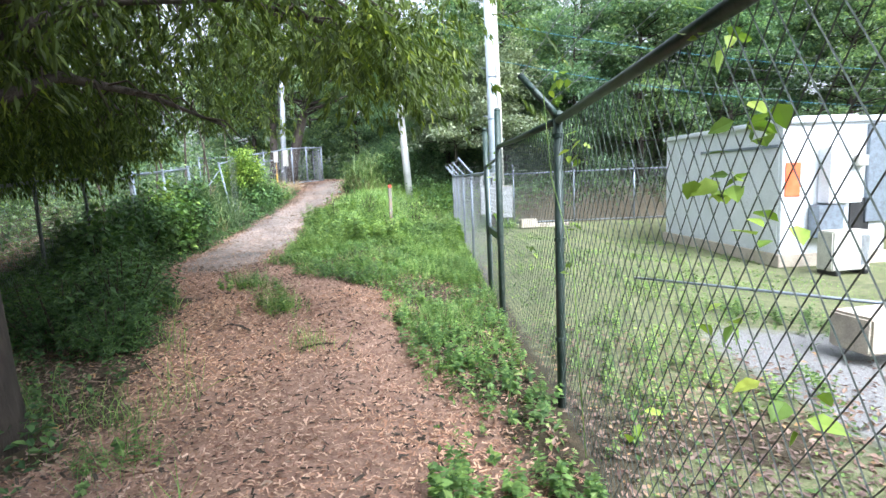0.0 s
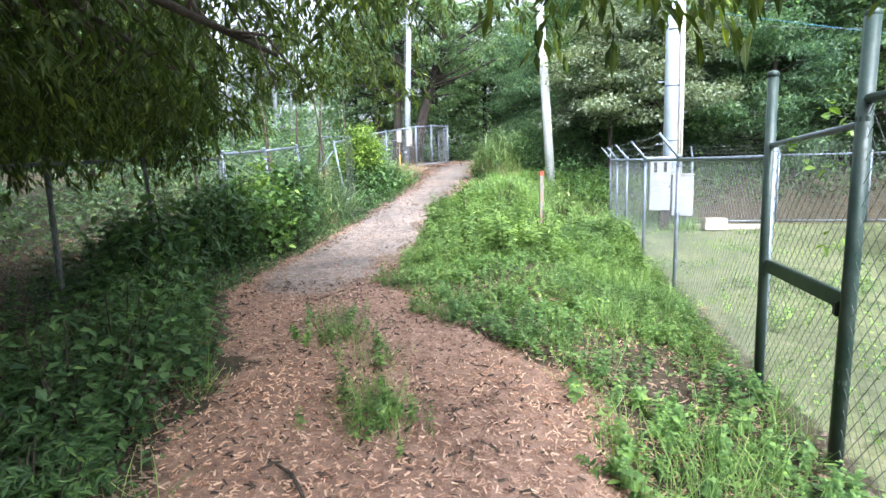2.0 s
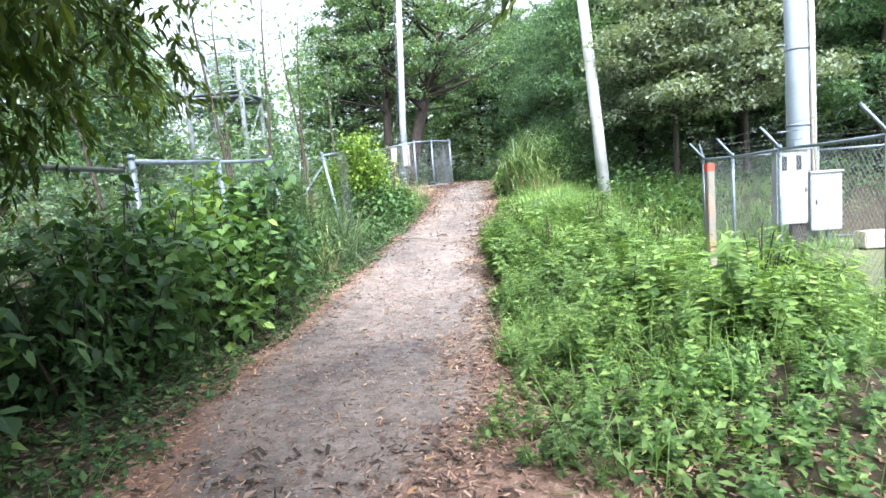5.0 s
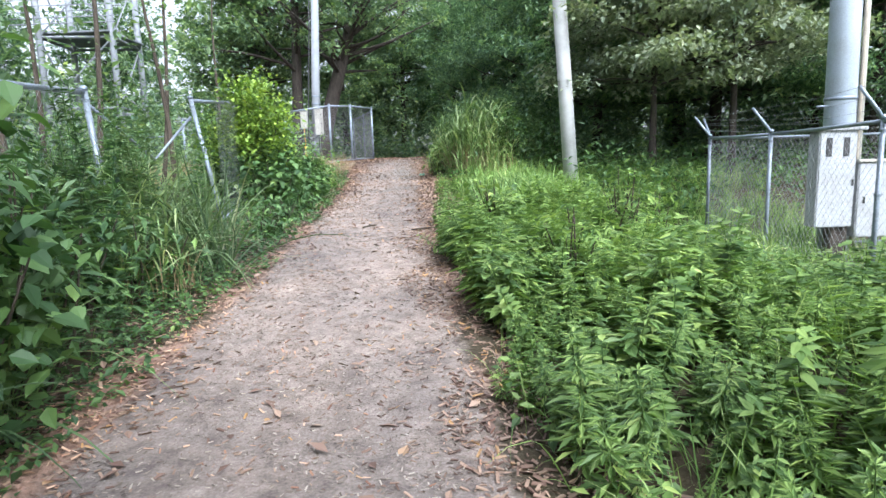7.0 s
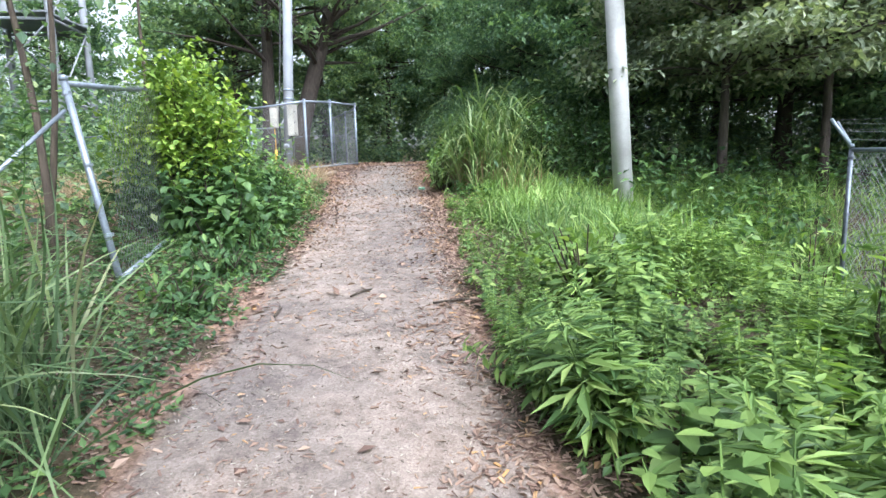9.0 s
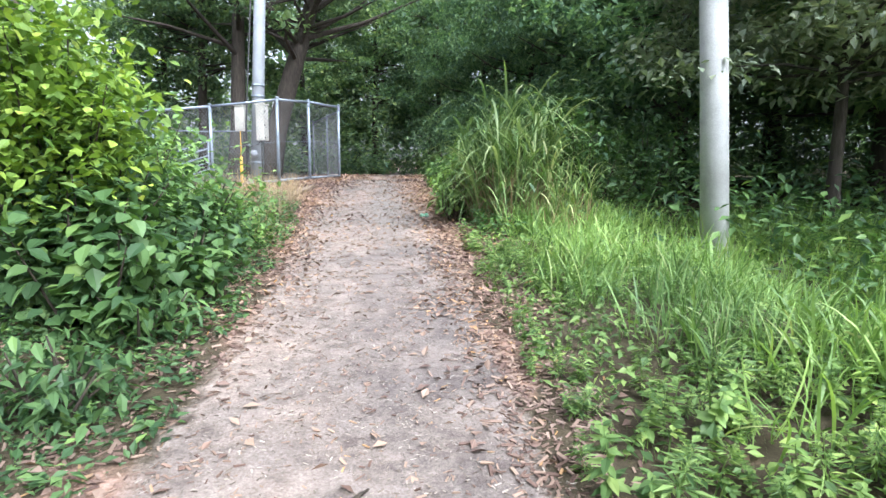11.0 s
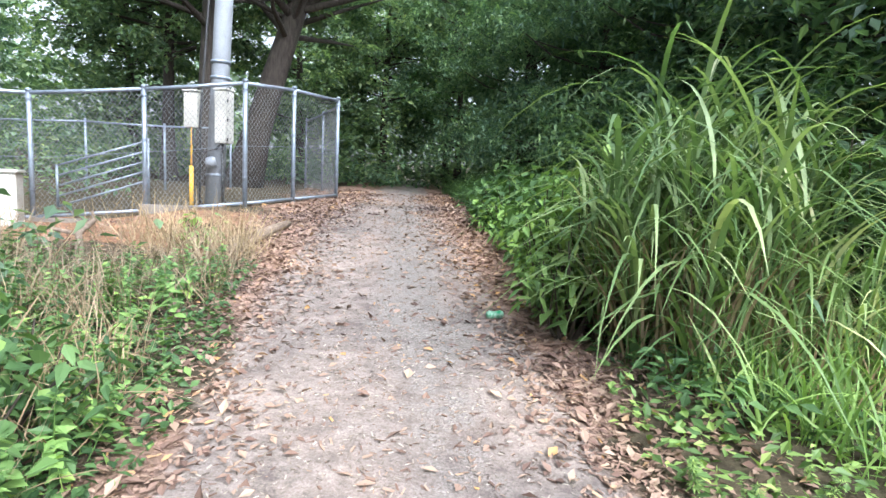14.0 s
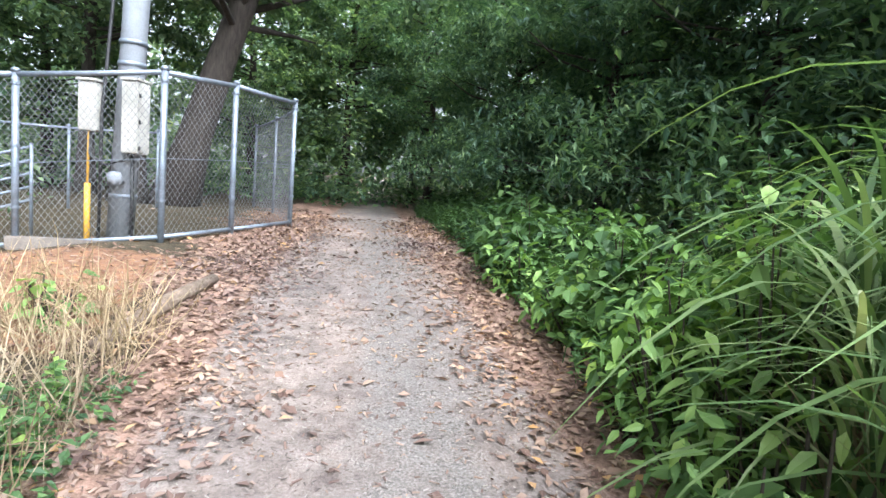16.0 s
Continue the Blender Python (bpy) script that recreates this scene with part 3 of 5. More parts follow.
rail = thing("stair_railing", (-11.0, 30.4, float(level(-11.0, 30.4))), "sloping galvanised stair railing inside the fenced plot", "railing")
for k in range(5):
    part("rail", tube([[-11.3, 30.2, 1.5 + 0.17 * k], [-10.0, 30.6, 2.0 + 0.17 * k]], 0.017, 8), M_galv, rail, smooth=True)
for x, y, h in ((-10.0, 30.6, 2.72), (-11.3, 30.2, 2.2)):
    part("post", tube([[x, y, 1.5], [x, y, h]], 0.022, 8), M_galv, rail, smooth=True)
cabinet = thing("utility_cabinet", (-11.2, 28.8, 1.15), "pale grey-green steel utility cabinet behind the fence", "cabinet")
part("body", box((0.46, 0.36, 0.78), (-11.2, 28.8, 1.66), 0.02, 20), M_offwhite, cabinet)
part("lid", box((0.52, 0.42, 0.05), (-11.2, 28.8, 2.07), 0.015, 20), M_offwhite, cabinet)
part("plinth", box((0.5, 0.4, 0.2), (-11.2, 28.8, 1.2), 0.01, 20), M_block, cabinet)


# ---- poles ----
def banded(root, x, y, z, r, mat):
    part("band", tube([[x, y, z - 0.025], [x, y, z + 0.025]], r, 14), mat, root, "steel strap", smooth=True)


pole2 = thing("utility_pole", (-1.34, 22.45, float(level(-1.34, 22.45))), "pale grey concrete utility pole leaning slightly", "pole")
part("shaft", tube([[-1.34, 22.45, 0.5], [-1.52, 22.5, 3.4], [-1.97, 22.65, 10.0]], [0.155, 0.145, 0.11], 20), M_concrete, pole2, smooth=True)

PX, PY = 1.9, 19.1
pole1 = thing("utility_pole", (PX, PY, -0.15), "blue-grey utility pole with conduits and white meter boxes", "pole")
part("shaft", tube([[PX, PY, -0.3], [PX - 0.05, PY, 4.0], [PX - 0.13, PY, 9.0]], [0.21, 0.195, 0.155], 20), M_polepaint, pole1, smooth=True)
part("conduit", tube([[PX + 0.23, PY - 0.09, -0.1], [PX + 0.19, PY - 0.1, 4.0], [PX + 0.09, PY - 0.1, 8.5]], 0.036, 8), M_offwhite, pole1, "pale conduit pipe", smooth=True)
part("conduit", tube([[PX + 0.16, PY - 0.16, -0.1], [PX + 0.12, PY - 0.17, 4.0], [PX + 0.03, PY - 0.17, 8.5]], 0.025, 8), M_block, pole1, "brown cable pipe", smooth=True)
for k in range(7):
    q, s = 2.1 + 0.8 * k, (1 if k % 2 else -1)
    part("step_bolt", tube([[PX - 0.05 + 0.18 * s, PY - 0.05, q], [PX - 0.05 + 0.37 * s, PY - 0.07, q]], 0.012, 6), M_galv, pole1)
for q in (2.2, 3.6, 5.0):
    banded(pole1, PX - 0.03, PY, q, 0.215, M_galv)
mb = part("meter_box", box((0.52, 0.26, 1.35), (PX - 0.34, PY - 0.36, 1.05), 0.015), M_box, pole1, "tall white steel meter box")
part("hood", box((0.75, 0.32, 0.05), (PX - 0.34, PY - 0.37, 1.75), 0.01), M_box, mb)
for dx in (-0.13, 0.11):
    part("window", box((0.08, 0.012, 0.26), (PX - 0.34 + dx, PY - 0.495, 1.5), 0.003), M_dark, mb, "dark glazed slot")
part("latch", box((0.02, 0.02, 0.09), (PX - 0.12, PY - 0.5, 1.0), 0.003), M_dark, mb)
mb2 = part("meter_box", box((0.52, 0.28, 1.05), (PX + 0.22, PY - 0.36, 0.75), 0.015), M_box, pole1, "white lower meter box")
part("hood", box((0.56, 0.32, 0.04), (PX + 0.22, PY - 0.37, 1.3), 0.008), M_offwhite, mb2)
part("latch", box((0.02, 0.02, 0.09), (PX + 0.05, PY - 0.51, 0.75), 0.003), M_dark, mb2)
part("leg", box((0.24, 0.18, 0.6), (PX - 0.2, PY - 0.32, 0.12), 0.01), M_bark, pole1, "dark cable duct")
part("leg", tube([[PX + 0.32, PY - 0.34, -0.16], [PX + 0.32, PY - 0.34, 0.25]], 0.04, 8), M_galv, pole1)

pole3 = thing("utility_pole", (-8.64, 29.99, 1.7), "grey utility pole with two control boxes", "pole")
part("shaft", tube([[-8.66, 29.99, 1.4], [-8.52, 30.01, 4.5], [-8.22, 30.07, 10.5]], [0.15, 0.14, 0.11], 18), M_greypole, pole3, smooth=True)
cb = part("control_box", box((0.22, 0.16, 0.56), (-8.97, 29.93, 3.17), 0.012, -8), M_offwhite, pole3, "cream steel control box")
part("hood", box((0.25, 0.19, 0.03), (-8.97, 29.92, 3.47), 0.006, -8), M_offwhite, cb)
cb = part("control_box", box((0.2, 0.24, 0.82), (-8.44, 29.85, 3.07), 0.012, -14), M_offwhite, pole3, "cream steel control box")
part("hood", box((0.23, 0.27, 0.03), (-8.44, 29.85, 3.5), 0.006, -14), M_offwhite, cb)
for q in (2.72, 3.02, 3.32):
    part("hinge", box((0.02, 0.02, 0.05), (-8.35, 29.74, q), 0.003), M_dark, cb)
part("cable", tube([[-8.95, 29.89, 2.87], [-8.92, 29.82, 2.62], [-8.74, 29.77, 2.5], [-8.54, 29.79, 2.57], [-8.47, 29.83, 2.68]], 0.018, 6), M_dark, pole3, smooth=True)
part("cable", tube([[-8.85, 29.89, 1.6], [-8.83, 29.89, 3.1], [-8.62, 29.92, 6.0], [-8.4, 29.97, 10.0]], 0.02, 6), M_dark, pole3, smooth=True)
part("cable", tube([[-8.48, 29.89, 1.6], [-8.48, 29.89, 2.66]], 0.018, 6), M_dark, pole3, smooth=True)
part("junction", tube([[-8.64, 29.84, 2.3], [-8.64, 29.78, 2.41]], [0.09, 0.075], 10), M_greypole, pole3, smooth=True)
part("guard", tube([[-8.97, 29.87, 1.5], [-8.97, 29.87, 2.28]], 0.035, 8), M_yellow, pole3, "yellow plastic cable guard", smooth=True)
part("guard_pipe", tube([[-8.97, 29.87, 2.25], [-8.97, 29.89, 2.9]], 0.014, 6), M_yellow, pole3, smooth=True)
for q in (2.15, 3.7, 3.95):
    banded(pole3, -8.66 + 0.045 * (q - 1.4), 30.0, q, 0.155, M_galv)

for k, (a, c) in enumerate((((1.8, 19.1, 7.2), (20, 19, 4.6)), ((1.8, 19.1, 6.8), (20, 17.5, 4.1)), ((1.8, 19.1, 6.4), (20, 16, 3.6)), ((1.8, 19.1, 5.6), (20, 20, 3.4)), ((1.8, 19.1, 5.2), (18, 13, 3.4)))):
    t = np.linspace(0, 1, 17)[:, None]
    p = np.array(a) + (np.array(c) - np.array(a)) * t
    p[:, 2] -= 0.5 * 4 * (t * (1 - t))[:, 0]
    solo("overhead_cable", tube(p, 0.006, 5, False), M_bluewire if k % 2 else M_oldsteel, "thin overhead cable strung from the utility pole", "cable", group="cables over the yard", smooth=True)

stake = thing("marker_stake", (-1.26, 13.5, float(level(-1.26, 13.5))), "weathered wooden survey stake with a red top", "stake")
part("shaft", box((0.075, 0.075, 1.2), (-1.26, 13.5, 0.88), 0.006, 15), M_stake, stake)
part("top", box((0.079, 0.079, 0.085), (-1.26, 13.5, 1.5), 0.006, 15), M_red, stake, "red painted top")

# ---- the yard: equipment shelter and fittings ----
SX, SY, SW, SL, ST = 5.3, 8.3, 1.7, 3.9, 3.5


def shed_at(u, v, w):
    """u along the short end, v along the long side, from the near corner."""
    a = radians(ST)
    return (SX + u * math.cos(a) - v * math.sin(a), SY + u * math.sin(a) + v * math.cos(a), w)


shed = thing("equipment_shed", shed_at(0, 0, -0.15), "white steel equipment shed on a low concrete plinth", "shed")
part("plinth", box((SW + 0.1, SL + 0.1, 0.2), shed_at(SW / 2, SL / 2, -0.06), 0.01, ST), M_block, shed, "concrete plinth")
body = part("wall", box((SW, SL, 2.0), shed_at(SW / 2, SL / 2, 1.04), 0.012, ST), M_white, shed, "white steel panel walls")
part("roof", box((SW + 0.14, SL + 0.14, 0.09), shed_at(SW / 2, SL / 2, 2.085), 0.02, ST), M_white, shed, "white steel roof")
part("ridge", box((SW * 0.6, SL * 0.9, 0.05), shed_at(SW / 2, SL / 2, 2.15), 0.02, ST), M_white, shed)
part("rain_trim", box((0.03, 2.3, 0.05), shed_at(-0.012, 1.25, 1.72), 0.006, ST), M_galv, shed, "grey drip trim")
for v in (0.1, 2.42, 3.85):
    part("seam", box((0.014, 0.03, 1.9), shed_at(-0.004, v, 1.03), 0.003, ST), M_white, shed)
# the shed's shaded far side, put on the end wall as a grey strip
part("shade_strip", box((0.35, 0.06, 1.5), shed_at(SW - 0.2, -0.03, 1.25), 0.01, ST), M_galv, shed, "grey strip standing in for the shaded far side")
sign = part("sign", box((0.24, 0.016, 0.52), shed_at(0.16, -0.012, 1.2), 0.003, ST), M_orange, shed, "orange warning sign")
wb = part("wall_box", box((0.52, 0.26, 0.85), shed_at(0.82, -0.14, 1.25), 0.012, ST), M_white, shed, "white wall box")
part("bracket", box((0.16, 0.12, 0.16), shed_at(0.98, -0.32, 1.45), 0.01, ST), M_offwhite, wb)
part("duct", box((0.4, 0.24, 0.5), shed_at(0.62, -0.13, 0.55), 0.01, ST), M_galv, shed, "grey metal duct")
part("opening", box((0.32, 0.02, 0.55), shed_at(1.25, -0.012, 0.6), 0.004, ST), M_dark, shed, "dark louvre opening")

# the shed is larger and further off than its drawing above, by one factor
SIZE, PIVOT = 1.35, Vector((0.131, -0.286, 1.614))


def enlarge(root):
    root.location = PIVOT + (root.location - PIVOT) * SIZE + Vector((0, 0, 0.27))
    root.scale = (SIZE, SIZE, SIZE)


enlarge(shed)
ac = thing("outdoor_unit", (5.75, 7.55, -0.15), "white air-conditioner outdoor unit on the ground", "outdoor unit")
part("casing", box((0.62, 0.28, 0.56), (5.75, 7.55, 0.2), 0.02, 10), M_offwhite, ac)
ring = [tube([[5.68 + r * math.cos(a) * 0.98, 7.4 + 0.17 * r * math.cos(a), 0.2 + r * math.sin(a)] for a in np.linspace(0, 2 * np.pi, 25)], 0.006, 4, False) for r in (0.06, 0.11, 0.16, 0.2)]
part("fan_guard", join(ring), M_galv, ac, "round fan guard")
for k in range(7):
    part("slat", box((0.014, 0.02, 0.42), (5.93 + 0.02 * k, 7.445 + 0.004 * k, 0.2), 0.002, 10), M_galv, ac)
for dx in (-0.22, 0.22):
    part("foot", box((0.08, 0.34, 0.06), (5.75 + dx, 7.55 + 0.18 * dx, -0.11), 0.01, 10), M_dark, ac)

enlarge(ac)

blk = thing("footing_block", (4.3, 4.95, -0.15), "beige concrete footing block with a steel post", "concrete block")
part("block", box((0.9, 0.45, 0.36), (4.35, 4.95, 0.02), 0.025, 12), M_block, blk)
part("post", tube([[4.5, 4.98, 0.18], [4.5, 4.98, 1.1]], 0.03, 8), M_galv, blk, smooth=True)
part("pipe", tube([[4.6, 4.95, 0.22], [3.6, 6.4, 0.16], [2.8, 7.6, 0.1]], 0.018, 8), M_galv, blk, "low steel pipe", smooth=True)
solo("concrete_slab", box((0.55, 0.35, 0.3), (2.9, 18.6, 0.02), 0.02, 8), M_block, "small beige concrete block in the yard", "block")
solo("concrete_slab", box((1.9, 0.3, 0.12), (3.4, 18.9, -0.09), 0.02, 3), M_block, "long low concrete slab in the yard", "block")

# steel tower far behind the trees
tower = thing("steel_tower", (-20, 36, float(level(-20, 36))), "white lattice steel tower with a platform behind the trees", "tower")
legs = [(-21.6, 35), (-18.6, 35.4), (-18.9, 38), (-21.9, 37.6)]
for x, y in legs:
    part("leg", tube([[x, y, 1.5], [x * 0.97 - 0.6, y * 0.99 + 0.36, 14]], 0.14, 8), M_greypole, tower, smooth=True)
for h in (4.5, 7.5, 10.5):
    for (a, c) in zip(legs, legs[1:] + legs[:1]):
        part("beam", tube([[*a, h], [*c, h]], 0.06, 6), M_greypole, tower)
        part("strut", tube([[*a, h], [*c, h + 3]], 0.035, 5), M_greypole, tower)
part("platform", box((3.2, 2.8, 0.08), (-20.2, 36.5, 7.7), 0.02), M_greypole, tower)
for k in range(5):
    part("handrail", tube([[-22.4, 34.5, 7.9 + 0.24 * k], [-17.9, 34.5, 7.9 + 0.24 * k]], 0.025, 5), M_greypole, tower)


# ---- trees ----
def grown_tree(name, height, trunk_r, crown_lo, spread, clusters, per, leaf, size, mat, label, lean=(0, 0), flat=0.4, bark_mat=None, big=0.8, rise=(-0.1, 0.35)):
    """A tree at the world's origin: tapered trunk, limbs to each spray, and thousands of leaves."""
    root = thing(name, (0, 0, 0), label, "tree", "trees of the wood")
    h = np.linspace(0, 1, 9)
    wob = np.cumsum(rng.normal(0, 0.05, (9, 2)), 0) * height * 0.09
    spine = np.stack([lean[0] * h * height + wob[:, 0] * h, lean[1] * h * height + wob[:, 1] * h, h * height * 0.93], -1)
    rad = trunk_r * (1 - 0.82 * h) + trunk_r * 0.5 * np.exp(-h * 30)
    spine[0, 2] = -0.25
    part("trunk", tube(spine, rad, 10), bark_mat or M_bark, root, smooth=True)
    limbs, spots = [], []
    for k in range(clusters):
        u = crown_lo + (1 - crown_lo) * rng.beta(1.1, 1.25)
        s = np.array([np.interp(u, h, spine[:, i]) for i in range(3)])
        a = rng.uniform(0, 2 * np.pi)
        out = spread * math.sqrt(rng.uniform(0.05, 1)) * (1 - 0.55 * max(0, (u - crown_lo) / (1 - crown_lo)) ** 2)
        e = s + np.array([out * math.cos(a), out * math.sin(a), rng.uniform(*rise) * out])
        spots.append(e)
        if k % 2 == 0:
            m = (s + e) / 2 + rng.normal(0, 0.12, 3)
            r0 = 0.018 + 0.02 * out * trunk_r * 3
            limbs.append(tube([s, m, e], [r0, r0 * 0.6, r0 * 0.2], 5, False))
    part("branching", join(limbs), bark_mat or M_bark, root, smooth=True)
    spots = np.array(spots)
    who = np.repeat(np.arange(clusters), per)
    cr = rng.uniform(0.55, 1.25, clusters)[who] * big
    d = rng.normal(0, 1, (len(who), 3))
    d *= (rng.uniform(0, 1, len(who)) ** 0.45 / np.linalg.norm(d, axis=1))[:, None]
    pos = spots[who] + d * np.stack([cr, cr, cr * flat], -1)
    pos[:, 2] -= 0.18 * (d[:, 0] ** 2 + d[:, 1] ** 2) * cr
    n_ = len(who)
    mats = turns(rng.uniform(0, 2 * np.pi, n_), rng.normal(-0.35, 0.4, n_), rng.normal(0, 0.4, n_))
    part("crown", strew(leaf, pos, mats, size * rng.uniform(0.6, 1.35, n_)), mat, root)
    return root


kinds = [
    grown_tree("broadleaf_tree", 10.5, 0.17, 0.16, 3.0, 170, 130, LEAF, 0.18, M_tree, "broadleaf tree with layered green branches at the wood's edge"),
    grown_tree("broadleaf_tree", 9.5, 0.14, 0.12, 2.8, 160, 150, LEAF, 0.145, M_tree_dark, "dark green broadleaf tree in the wood"),
    grown_tree("broadleaf_tree", 12.0, 0.20, 0.30, 3.2, 160, 130, LEAF, 0.19, M_tree, "tall broadleaf tree with a bare lower trunk"),
    grown_tree("broadleaf_tree", 8.0, 0.11, 0.08, 2.4, 130, 190, LANCE, 0.16, M_tree_dark, "small dark tree branching low at the wood's edge"),
]
pale_tree = grown_tree("broadleaf_tree", 6.2, 0.09, 0.34, 2.3, 95, 200, LEAF, 0.135, M_tree_pale, "tree with pale green spreading sprays beyond the yard", flat=0.36)


def set_tree(kind, x, y, s, a):
    made = copy_thing(kind, pose(x, y, float(level(x, y)) - 0.05, 0, 0, a) @ Matrix.Scale(s, 4))
    made.scale = (s, s, s)
    return made


spots = [
    # beyond the yard and along the far side
    (0, 2.8, 25.2, 0.95), (1, 0.3, 27.0, 1.0), (3, 5.6, 23.6, 1.0), (0, 8.6, 24.0, 1.0), (1, 12.0, 23.2, 1.0), (0, 16.0, 22.0, 1.0), (3, -0.6, 29.8, 1.0),
    (2, 3.4, 29.0, 1.0), (1, 7.0, 28.0, 1.1), (0, 11.0, 28.5, 1.1), (2, 15.5, 27.0, 1.1), (0, 20.5, 25.0, 1.1), (3, -1.6, 32.6, 1.0), (1, 0.8, 34.0, 1.05),
    (0, 5.0, 34.0, 1.1), (1, 10.5, 34.5, 1.1), (0, 17.0, 33.0, 1.2), (1, 18.0, 16.0, 1.0), (0, 19.0, 10.0, 1.0), (2, 19.5, 4.0, 1.0), (0, 20.5, -2.5, 1.0),
    # at the end of the path
    (3, -2.6, 36.0, 0.95), (1, -1.8, 39.0, 1.05), (1, -3.8, 43.5, 1.1), (2, -7.0, 45.5, 1.0), (0, -10.5, 45.0, 1.1), (1, 1.5, 40.5, 1.1), (0, -4.0, 50.0, 1.2),
    (1, -8.6, 52.0, 1.2), (1, -29.0, 40.0, 1.2), (0, 5.5, 45.0, 1.2),
    # behind the fenced plot and the old fence
    (2, -12.5, 37.0, 0.95), (0, -15.0, 40.0, 1.0), (1, -22.0, 41.0, 1.1), (0, -25.0, 33.0, 1.1), (2, -21.0, 27.0, 1.0), (1, -19.0, 21.5, 1.0),
    # the trees beside and behind the start are unseen, added to shade the ground
    (0, -17.0, 16.0, 0.95), (1, -15.0, 11.0, 0.95), (0, -13.0, 6.0, 0.9), (1, -11.0, 1.0, 0.9), (0, -16.0, 0.5, 1.0), (2, -5.2, -0.6, 0.85), (2, -8.2, 3.6, 0.8), (1, -5.3, 1.5, 0.72), (1, -6.5, -4.0, 0.9), (3, -10.2, 7.2, 0.85), (1, -12.4, 10.2, 0.8), (0, -3.0, -9.0, 1.0), (1, 4.0, -9.5, 1.0), (0, 11.0, -8.0, 1.0),
]
used = set()
for k, x, y, s in spots:
    a = rng.uniform(0, 360)
    if k in used:
        set_tree(kinds[k], x, y, s, a)
    else:
        used.add(k)
        kinds[k].matrix_basis = pose(x, y, float(level(x, y)) - 0.05, 0, 0, a) @ Matrix.Scale(s, 4)
pale_tree.matrix_basis = pose(2.3, 23.2, float(level(2.3, 23.2)) - 0.05, 0, 0, 40)
copy_thing(pale_tree, pose(0.6, 23.3, float(level(0.6, 23.3)) - 0.05, 0, 0, 160))

oak = grown_tree("old_tree", 13, 0.36, 0.3, 4.6, 170, 80, LEAF, 0.2, M_tree, "old tree with a thick leaning trunk behind the fence", lean=(0.26, 0.05), rise=(0.15, 0.7))
oak.matrix_basis = pose(-9.8, 34.8, float(level(-9.8, 34.8)) - 0.05)
oak2 = grown_tree("old_tree", 13, 0.27, 0.3, 4.2, 150, 80, LEAF, 0.2, M_tree, "old tree with a dark upright trunk behind the fence", lean=(0.02, 0.0), rise=(0.15, 0.7))
oak2.matrix_basis = pose(-10.5, 34.5, float(level(-10.5, 34.5)) - 0.05)


def far_woods():
    """Dense foliage that closes the distance all round."""
    c = 1750
    a, r = rng.uniform(0, 2 * np.pi, c), rng.uniform(34, 62, c)
    x, y = -3 + r * np.cos(a), 14 + r * np.sin(a)
    top = (9 + 4 * ripple(a * 6, r * 0.1)) * np.where((x < -9) & (y > 22), 0.8, 1.0)
    z = level(x, y) + top * rng.uniform(0, 1, c) ** 1.15
    who = np.repeat(np.arange(c), 40)
    d = rng.normal(0, 0.9, (len(who), 3)) * [1.2, 1.2, 0.8]
    pos = np.stack([x, y, z], -1)[who] + d
    return strew(LEAF, pos, spin(len(who), 0.6), rng.uniform(0.4, 0.95, len(who)))


solo("distant_woods", far_woods(), M_tree, "dense dark green woods closing the distance", "woods", kind="stuff")


def understory(count, keep, x0, x1, y0, y1, tall, mat, leaf, size, label, per=45):
    x, y = scatter(count, x0, x1, y0, y1, keep)
    who = np.repeat(np.arange(len(x)), per)
    hh = tall * rng.uniform(0.4, 1.15, len(x))[who]
    d = rng.normal(0, 0.36, (len(who), 2))
    u = rng.uniform(0.03, 1, len(who)) ** 0.8
    px, py = x[who] + d[:, 0] * (0.4 + u), y[who] + d[:, 1] * (0.4 + u)
    pos = np.stack([px, py, level(px, py) + hh * u * (1 - 0.25 * (d ** 2).sum(1))], -1)
    stems = np.stack([x, y, level(x, y)], -1)
    mats = turns(rng.uniform(0, 2 * np.pi, len(who)), rng.normal(-0.2, 0.4, len(who)), rng.normal(0, 0.35, len(who)))
    return solo("undergrowth", strew(leaf, pos, mats, size * rng.uniform(0.6, 1.4, len(who))), mat, label, "undergrowth", kind="stuff")


understory(420, lambda x, y: (x > right_edge(y) + 1.5) * (x > -3.0) * (y > 23.5 + 0.15 * np.maximum(x, 0)), -3, 20, 23, 38, 1.5, M_tree_dark, LANCE, 0.15, "dark shrubby undergrowth at the wood's edge", 60)
understory(300, lambda x, y: 1.0 * (x < -8.0) * ((x < -11.0) | (y < 26)), -18, -8, 5, 34, 1.1, M_tree, LEAF, 0.13, "green undergrowth beyond the old fence")
understory(260, lambda x, y: 1.0 * (y > 38), -16, 4, 38, 52, 1.4, M_tree_dark, LEAF, 0.2, "dark undergrowth where the path enters the wood")

understory(150, lambda x, y: 1.0 * (y > 24.6 + 0.1 * abs(x - 4)) * (x > -2.4 + 0.1 * (y - 24)), -2.4, 20, 24, 33, 4.2, M_tree, LANCE, 0.17, "leafy young growth filling the wood's edge", 300)
understory(110, lambda x, y: 1.0 * (y > 37.5 + 0.3 * abs(x + 5.5)) + 1.0 * ((x < -12) & (y > 34)), -20, 6, 34, 50, 4.5, M_tree, LEAF, 0.22, "leafy young growth closing the end of the path", 150)
understory(70, lambda x, y: 1.0, -26, -13.5, 30, 44, 3.2, M_tree_dark, LEAF, 0.22, "leafy young growth behind the fenced plot", 150)
understory(60, lambda x, y: 1.0, -17, -11, 6, 27, 2.8, M_tree, LEAF, 0.16, "leafy young growth beyond the old fence", 120)
